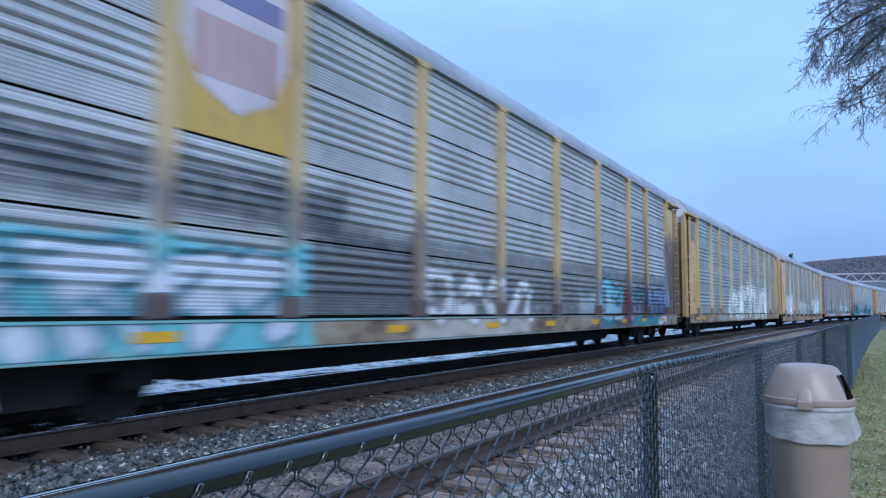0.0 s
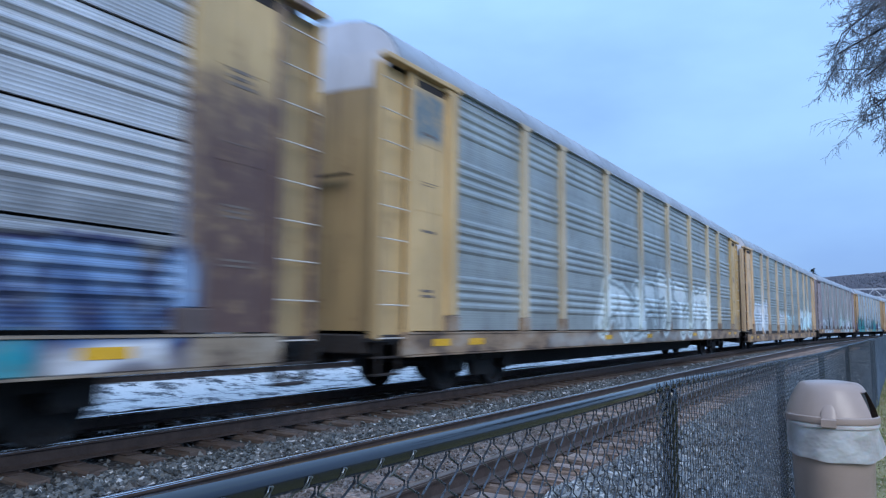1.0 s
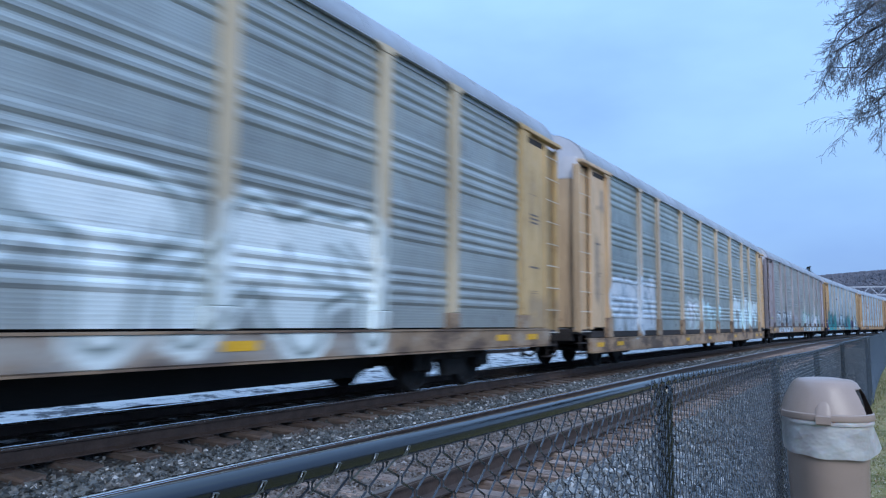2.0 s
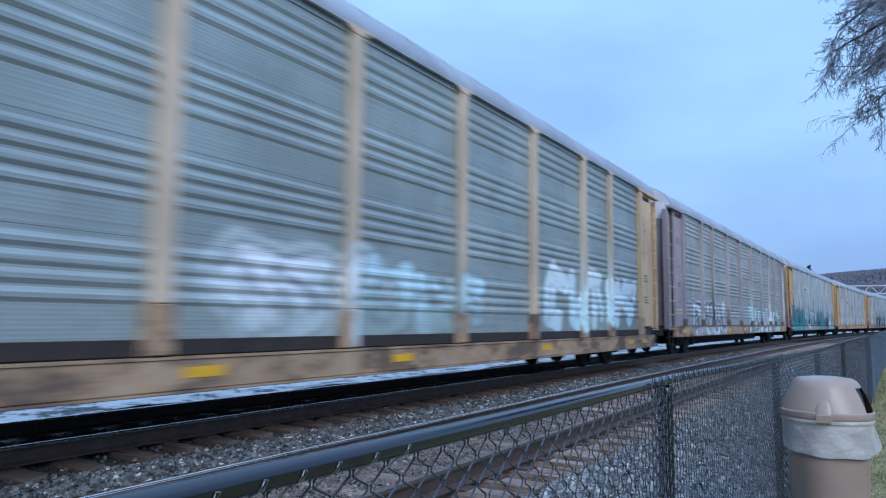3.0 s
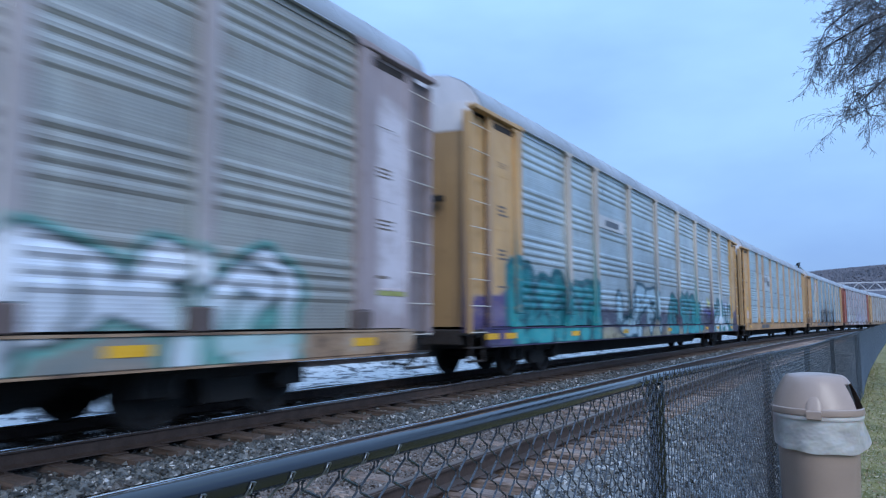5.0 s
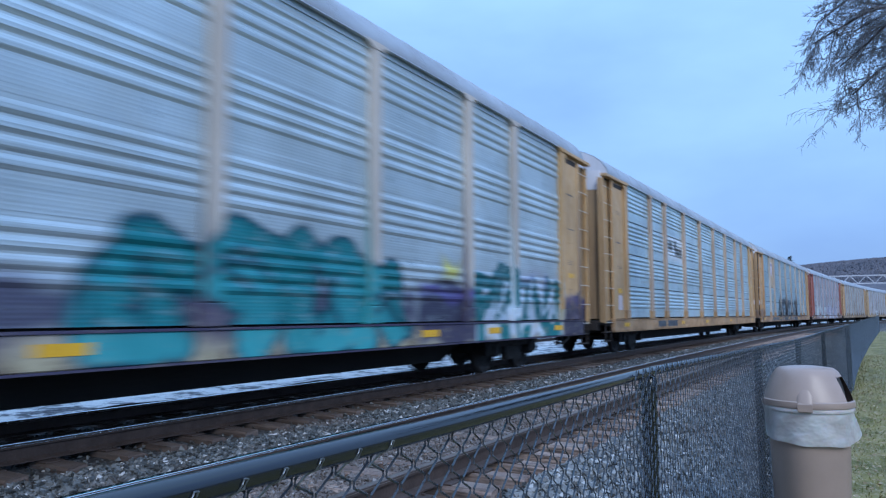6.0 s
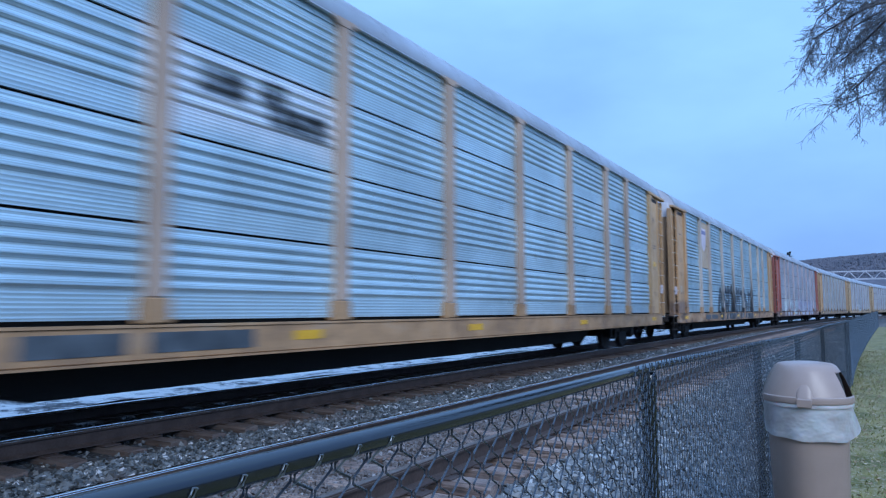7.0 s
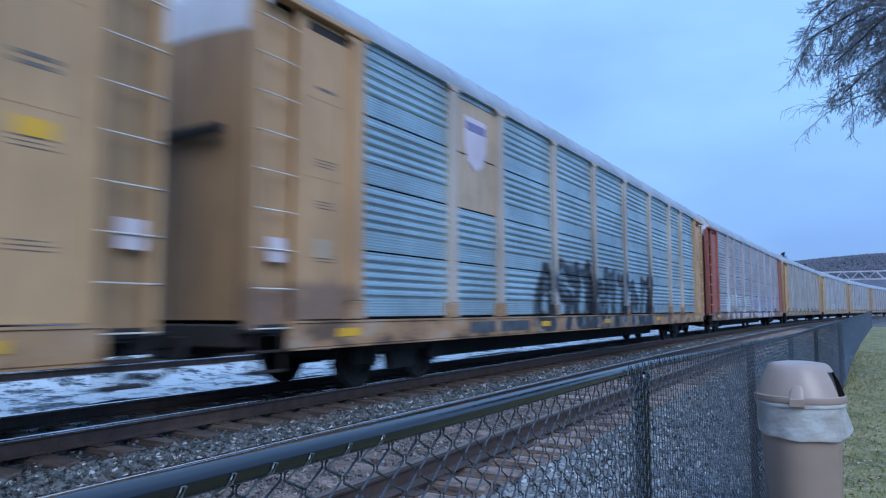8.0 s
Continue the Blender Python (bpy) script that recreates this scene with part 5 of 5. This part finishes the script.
lid = part("lid", dome(), M_CAN, litter_bin, "domed tan plastic lid with a side opening", smooth=True)
# near-black insert, put in so the opening looks unlit inside
part("dark_insert", Shape().lathe([(0.235, RIM + 0.06), (0.232, RIM + 0.10), (0.215, RIM + 0.17), (0.19, RIM + 0.24)], 32), M_CAN_DARK, lid, "dark insert standing in for the unlit inside of the lid", smooth=True)
part("latch", Shape().box(-0.045, 0.045, -0.302, -0.27, RIM - 0.012, RIM + 0.05, 0.008), M_CAN, lid, "tan plastic latch")
hump = Shape().loft([[(0.052 * f * math.cos(q), -0.276 + 0.056 * g + 0.020 * f * math.sin(q), RIM + 0.05 + 0.13 * g) for q in (math.pi * (1 + u / 8) for u in range(9))] for f, g in ((1.0, 0.0), (0.97, 0.3), (0.8, 0.62), (0.5, 0.86), (0.15, 1.0))])
part("rib", hump, M_CAN, lid, smooth=True)


# ---- bare tree ----
def bare_tree(x, y):
    rnd = random.Random(11)
    tree = thing("bare_tree", "leafless winter tree with fine drooping twigs", "tree")
    z0 = lawn_height(x, y) - 0.05
    part("trunk", Shape().tube([(x, y, z0), (x - 0.05, y, z0 + 1.8), (x + 0.06, y, z0 + 4.0), (x - 0.05, y, z0 + 6.0), (x, y, z0 + 9.0)], 0.26, 12, 0.10), M_BARK, tree, smooth=True)

    def grow(wood, twigs, p, d, length, r, level):
        n = 5 if level < 3 else 3
        pts = [p]
        q = Vector(p)
        dd = Vector(d)
        for k in range(n):
            dd = (dd + Vector((rnd.uniform(-1, 1), rnd.uniform(-1, 1), rnd.uniform(-1, 1))) * 0.17 + Vector((0, 0, -0.03 * level))).normalized()
            q = q + dd * (length / n)
            pts.append(Vector(q))
        (wood if level < 2 else twigs).tube(pts, r, 6 if level < 2 else 4 if level < 3 else 3, max(r * 0.45, 0.0022), caps=False)
        if level >= 5:
            return
        kids = (8, 7, 6, 5, 4)[level]
        for k in range(kids):
            f = 0.2 + 0.8 * (k + rnd.random()) / kids
            i = min(int(f * n), n - 1)
            base = pts[i].lerp(pts[i + 1], f * n - i)
            axis = (pts[i + 1] - pts[i]).normalized()
            side = axis.cross(Vector((rnd.uniform(-1, 1), rnd.uniform(-1, 1), rnd.uniform(-1, 1)))).normalized()
            nd = (axis * 0.75 + side * rnd.uniform(0.5, 0.95)).normalized()
            grow(wood, twigs, base, nd, length * rnd.uniform(0.38, 0.58), max(r * 0.42, 0.0036), level + 1)

    limbs = [(5.75, (-0.9, 0.15, 0.1), 2.6), (6.0, (-0.85, -0.45, 0.2), 2.7), (6.25, (-0.97, -0.15, 0.16), 3.0), (6.6, (-0.85, 0.45, 0.2), 3.1), (6.95, (-0.98, -0.1, 0.14), 3.5), (7.3, (-0.85, -0.5, 0.25), 3.1), (7.7, (-0.95, 0.2, 0.22), 3.4), (8.2, (-0.85, -0.25, 0.4), 3.2), (7.4, (0.7, 0.1, 0.5), 2.2)]
    for h, d, ln in limbs:
        wood, twigs = Shape(), Shape()
        grow(wood, twigs, Vector((x, y, z0 + h - 0.25)), Vector(d).normalized(), ln, 0.07, 0)
        limb = part("limb", wood, M_BARK, tree)
        part("crown", twigs, M_TWIG, limb, "dense fine dark twigs")
    return tree


bare_tree(4.05, 15.5)

# ---- distance: wooded hill, truss bridge, treetop ----
hill = Shape()
rows = []
for k in range(121):
    x = -900 + 20 * k
    top = 96 + 9 * noise.noise((x * 0.004, 1.5, 0)) + 3 * math.exp(-((x - 260) / 260) ** 2) - 20 * math.exp(-((x + 300) / 300) ** 2)
    row = [(x, 1150, -2)]
    for q in range(1, 15):
        f = q / 14
        row.append((x + 4 * noise.noise((x, q, 3)), 1150 + 330 * f, top * math.sin(f * math.pi / 2) + 3.5 * noise.noise((x * 0.13, q * 2.3, 0)) * (1 if q > 1 else 0)))
    rows.append(row)
hill.loft(rows, closed=False)
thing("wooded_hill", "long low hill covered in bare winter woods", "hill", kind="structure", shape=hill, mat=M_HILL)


def hill_trees():
    rnd = random.Random(8)
    s = Shape()
    for k in range(12000):
        x = rnd.uniform(-160, 260)
        f = rnd.choice((1.0, 0.35 + 0.65 * rnd.random(), 0.35 + 0.65 * rnd.random()))
        top = 96 + 9 * noise.noise((x * 0.004, 1.5, 0)) + 3 * math.exp(-((x - 260) / 260) ** 2) - 20 * math.exp(-((x + 300) / 300) ** 2)
        y, z, h, r = 1150 + 330 * f, top * math.sin(f * math.pi / 2) - 2, rnd.uniform(3, 7.5), rnd.uniform(1.4, 3.2)
        i = len(s.v)
        s.v += [(x + r * math.cos(q) * rnd.uniform(0.7, 1.2), y + r * math.sin(q), z + h * rnd.uniform(0.3, 0.7)) for q in (0, 1.2, 2.4, 3.7, 5.0)] + [(x, y, z + h), (x, y, z - 3)]
        s.f += [(i + k2, i + (k2 + 1) % 5, i + 5) for k2 in range(5)] + [(i + (k2 + 1) % 5, i + k2, i + 6) for k2 in range(5)]
    return s


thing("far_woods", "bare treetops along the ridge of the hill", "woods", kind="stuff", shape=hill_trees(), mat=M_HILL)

# unseen bank, added to darken low reflections from behind the camera
bank = Shape()
rows = []
for k in range(60):
    y = -110 + 5 * k
    rows.append([(24 + 16 * f + 1.2 * noise.noise((y, q, 7)), y, -0.12 + 4.5 * math.sin(f * 1.57) + (0.8 * noise.noise((y * 0.4, q * 1.7, 2)) if q else 0)) for q, f in enumerate((0, 0.05, 0.15, 0.3, 0.5, 0.75, 1.0))])
bank.loft(rows, closed=False)
thing("unseen_bank", "unseen dark bank added beyond the lawn to block low sky", "hill", kind="structure", shape=bank, mat=M_HILL)

truss = thing("truss_bridge", "pale steel truss bridge crossing the railway in the distance", "bridge")
TY, TZ0, TZ1 = 205.0, 9.2, 11.2
for z in (TZ0, TZ1):
    for dy in (0, 2.5):
        part("chord", Shape().box(-25, 46, TY + dy - 0.1, TY + dy + 0.1, z - 0.11, z + 0.11, 0.02), M_TRUSS, truss)
for k in range(39):
    x = -25 + 1.82 * k
    for dy in (0, 2.5):
        up = k % 2
        part("brace", Shape().tube([(x, TY + dy, TZ0 if up else TZ1), (x + 1.82, TY + dy, TZ1 if up else TZ0)], 0.075, 4), M_TRUSS, truss)
for x in (-24.5, 45.5):
    part("pier", Shape().box(x - 0.5, x + 0.5, TY - 0.2, TY + 2.7, -0.12, TZ0, 0.05), M_TRUSS, truss)


def conifer(x, y, h):
    rnd = random.Random(3)
    tree = thing("distant_conifer", "dark conifer rising behind the train", "tree")
    part("trunk", Shape().tube([(x, y, -0.1), (x, y, h * 0.98)], 0.22, 6, 0.03), M_BARK, tree)
    s = Shape()
    for k in range(260):
        f = (k / 260) ** 0.8
        z = h * (0.2 + 0.79 * f)
        r = (1 - f) * 2.2 + 0.45
        q = rnd.random() * 6.28
        rr = r * rnd.uniform(0.5, 1.1)
        tip = (x + rr * math.cos(q), y + rr * math.sin(q), z - 0.35 * rr)
        i = len(s.v)
        s.v += [(x, y, z), tip, (x + 0.6 * rr * math.cos(q + 0.5), y + 0.6 * rr * math.sin(q + 0.5), z - 0.1 * rr), (x + 0.6 * rr * math.cos(q - 0.5), y + 0.6 * rr * math.sin(q - 0.5), z - 0.3 * rr)]
        s.f += [(i, i + 3, i + 1), (i, i + 1, i + 2), (i, i + 2, i + 3), (i + 1, i + 3, i + 2)]
    part("crown", s, M_NEEDLE, tree)


conifer(-7.0, 112.0, ZC + 0.0765 * 112)


# ---- ties, loose stones and grass last ----
def tie_mesh(seed, mat):
    rnd = random.Random(seed)
    s = Shape().box(-1.3, 1.3, -0.104, 0.104, -0.16, 0.0, 0.014)
    s.v = [(x + rnd.uniform(-0.02, 0.02), y + rnd.uniform(-0.012, 0.012), z + rnd.uniform(-0.01, 0.006)) for x, y, z in s.v]
    return s.mesh("tie", mat)


TIE_MESHES = {m: [tie_mesh(k, m) for k in range(6)] for m in (M_TIE, M_TIE_DARK)}
PLATE = Shape().box(-0.19, 0.19, -0.09, 0.09, 0.0, 0.016, 0.005).box(-0.13, -0.105, -0.06, -0.035, 0.016, 0.03).box(0.105, 0.13, 0.035, 0.06, 0.016, 0.03).mesh("tie_plate", M_RAIL)
rnd = random.Random(6)
for track, off, n, wood in ((track_near, NEAR_TRACK, 125, M_TIE), (track_train, TRAIN_TRACK, 125, M_TIE_DARK)):
    for k in range(n):
        s = -7.5 + 0.52 * k
        tie = part("tie", TIE_MESHES[wood][rnd.randrange(6)], wood, track)
        tie.matrix_basis = line_pose(s + rnd.uniform(-0.04, 0.04), off + rnd.uniform(-0.05, 0.05), RAIL_TOP - 0.185 + rnd.uniform(-0.014, 0.002)) @ pose(0, 0, 0, 0, 0, rnd.uniform(-1.5, 1.5))
        if 15 <= k < 60:
            for sd in (-1, 1):
                pl = part("tie_plate", PLATE, M_RAIL, tie)
                pl.location = (sd * GAUGE_HALF, 0, 0.0)


def stones(regions, seed):
    rng = np.random.default_rng(seed)
    base = np.array([(1, 0, 0), (-1, 0, 0), (0, 1, 0), (0, -1, 0), (0, 0, 1), (0, 0, -1)], float)
    faces = np.array([(0, 2, 4), (2, 1, 4), (1, 3, 4), (3, 0, 4), (2, 0, 5), (1, 2, 5), (3, 1, 5), (0, 3, 5)])
    vs, fs, count = [], [], 0
    for s0, s1, o0, o1, density, z, size in regions:
        n = int((s1 - s0) * (o1 - o0) * density)
        s, o = rng.uniform(s0, s1, n), rng.uniform(o0, o1, n)
        a = np.maximum(s, 0) / RADIUS
        x, y = RADIUS * (1 - np.cos(a)) - o * np.cos(a), RADIUS * np.sin(a) + np.minimum(s, 0) + o * np.sin(a)
        r = rng.uniform(0.55, 1.25, n) * size
        sh = base[None] * rng.uniform(0.55, 1.15, (n, 6, 1)) + rng.normal(0, 0.22, (n, 6, 3))
        t, p = rng.uniform(0, 6.28, n), rng.uniform(-1.2, 1.2, n)
        c, q = np.cos(t), np.sin(t)
        cp, sp = np.cos(p), np.sin(p)
        y1 = sh[..., 1] * cp[:, None] - sh[..., 2] * sp[:, None]
        z1 = sh[..., 1] * sp[:, None] + sh[..., 2] * cp[:, None]
        x2 = sh[..., 0] * c[:, None] - y1 * q[:, None]
        y2 = sh[..., 0] * q[:, None] + y1 * c[:, None]
        zz = z(o) + rng.uniform(-0.012, 0.02, n)
        vs.append(np.stack([x[:, None] + x2 * r[:, None], y[:, None] + y2 * r[:, None], zz[:, None] + z1 * r[:, None] * 0.8], -1).reshape(-1, 3))
        fs.append((faces[None] + (count + 6 * np.arange(n))[:, None, None]).reshape(-1, 3))
        count += 6 * n
    me = bpy.data.meshes.new("ballast_stones")
    me.from_pydata(np.concatenate(vs).tolist(), [], np.concatenate(fs).tolist())
    me.materials.append(M_STONE)
    return me


def bed_z(o):
    return np.interp(o, [0.84, 1.94, 5.04, 5.99, 9.09, 10.3], [-0.10, bz - 0.03, bz + 0.0, bz - 0.04, bz, bz - 0.1])


ballast = new("ballast_stones", stones([
    (0.9, 8.0, 0.75, 2.38, 850, bed_z, 0.041), (8.0, 20.0, 0.75, 2.38, 550, bed_z, 0.036),
    (1.5, 9.0, 3.05, 4.35, 1500, lambda o: bed_z(o) + 0.012, 0.024), (1.5, 10.0, 2.38, 2.62, 420, lambda o: bed_z(o) - 0.055, 0.030), (9.0, 22.0, 3.05, 4.35, 350, lambda o: bed_z(o) + 0.004, 0.03), (10.0, 25.0, 2.4, 5.0, 160, lambda o: bed_z(o) - 0.10, 0.034),
    (1.5, 10.0, 4.95, 6.1, 950, bed_z, 0.034), (10.0, 26.0, 4.9, 6.15, 380, bed_z, 0.034), (26.0, 60.0, 4.9, 6.15, 130, bed_z, 0.045),
    (2.0, 14.0, 6.15, 8.6, 80, bed_z, 0.03), (2.0, 30.0, 8.7, 9.7, 120, bed_z, 0.035), (20.0, 50.0, 0.75, 2.45, 80, bed_z, 0.045), (-7.0, 0.9, 0.75, 6.1, 150, bed_z, 0.035)], 5))
tagged(ballast, "loose grey and rust-stained crushed ballast stones", "ballast", kind="stuff")


def grass():
    rng = random.Random(9)
    s = Shape()
    for k in range(16000):
        y = 4.5 + 24 * rng.random() ** 1.6
        d = 4.2 * rng.random() ** 1.3
        x = fence_x(y) + 0.0 + d
        z = lawn_height(x, y) + 0.0
        h, q = rng.uniform(0.015, 0.05) * (1.9 if d < 0.18 else 1), rng.random() * 6.28
        w, ln = rng.uniform(0.003, 0.007), rng.uniform(0.01, 0.05)
        c, n = math.cos(q), math.sin(q)
        i = len(s.v)
        s.v += [(x - w * n, y + w * c, z), (x + w * n, y - w * c, z), (x + ln * c * 0.4 + w * 0.7 * n, y + ln * n * 0.4 - w * 0.7 * c, z + h * 0.7), (x + ln * c, y + ln * n, z + h)]
        s.f += [(i, i + 1, i + 2), (i, i + 2, i + 3)]
    return s


thing("grass_tufts", "short yellow-green winter grass blades", "grass", kind="stuff", shape=grass(), mat=M_BLADE)


def leaves():
    rng = random.Random(19)
    s = Shape()
    for k in range(2600):
        y = 4.6 + 26 * rng.random() ** 1.5
        x = fence_x(y) + 0.05 + 4.0 * rng.random() ** 1.4
        z = lawn_height(x, y) + 0.02 + 0.03 * rng.random()
        r, q = rng.uniform(0.012, 0.03), rng.random() * 6.28
        i = len(s.v)
        ring = [(q + 1.2566 * j, r * rng.uniform(0.6, 1.1)) for j in range(5)]
        s.v += [(x + rr * math.cos(a), y + rr * math.sin(a), z + rng.uniform(-0.006, 0.012)) for a, rr in ring]
        s.v += [(x, y, z - 0.004)]
        s.f += [(i + j, i + (j + 1) % 5, i + 5) for j in range(5)]
    return s


def leaf_material():
    n = Nodes("dead_leaves")
    r = n.island()
    return n.done(n.mix(r, (0.20, 0.13, 0.07), (0.48, 0.40, 0.28)), 0.8, spec=0.2)


thing("fallen_leaves", "scattered pale dead leaves on the lawn", "leaves", kind="stuff", shape=leaves(), mat=leaf_material())


# ---- what moves ----
def car_pose(k, t):
    """Both trucks ride on the rails."""
    mid = S_FIRST + CAR_PITCH * k - SPEED * t + HALF_LEN
    a, b = on_line(mid - 9.95, TRAIN_TRACK), on_line(mid + 9.95, TRAIN_TRACK)
    d = b - a
    yaw = math.degrees(math.atan2(-d.x, d.y))
    c = (a + b) / 2
    return pose(c.x, c.y, RAIL_TOP, 0, 0, yaw)


def motions():
    for k, car in enumerate(TRAIN):
        walk(car, [(t, car_pose(k, t)) for t in [0.5 * q for q in range(17)]])
    turn = math.degrees(SPEED / WHEEL_R) / FPS
    for n, (axle, dy) in enumerate(WHEELSETS):
        if n < 4 * 8:
            walk(axle, [(q / FPS, pose(0, dy, WHEEL_R, (turn * q) % 360.0, 0, 0)) for q in range(241)])


motions()
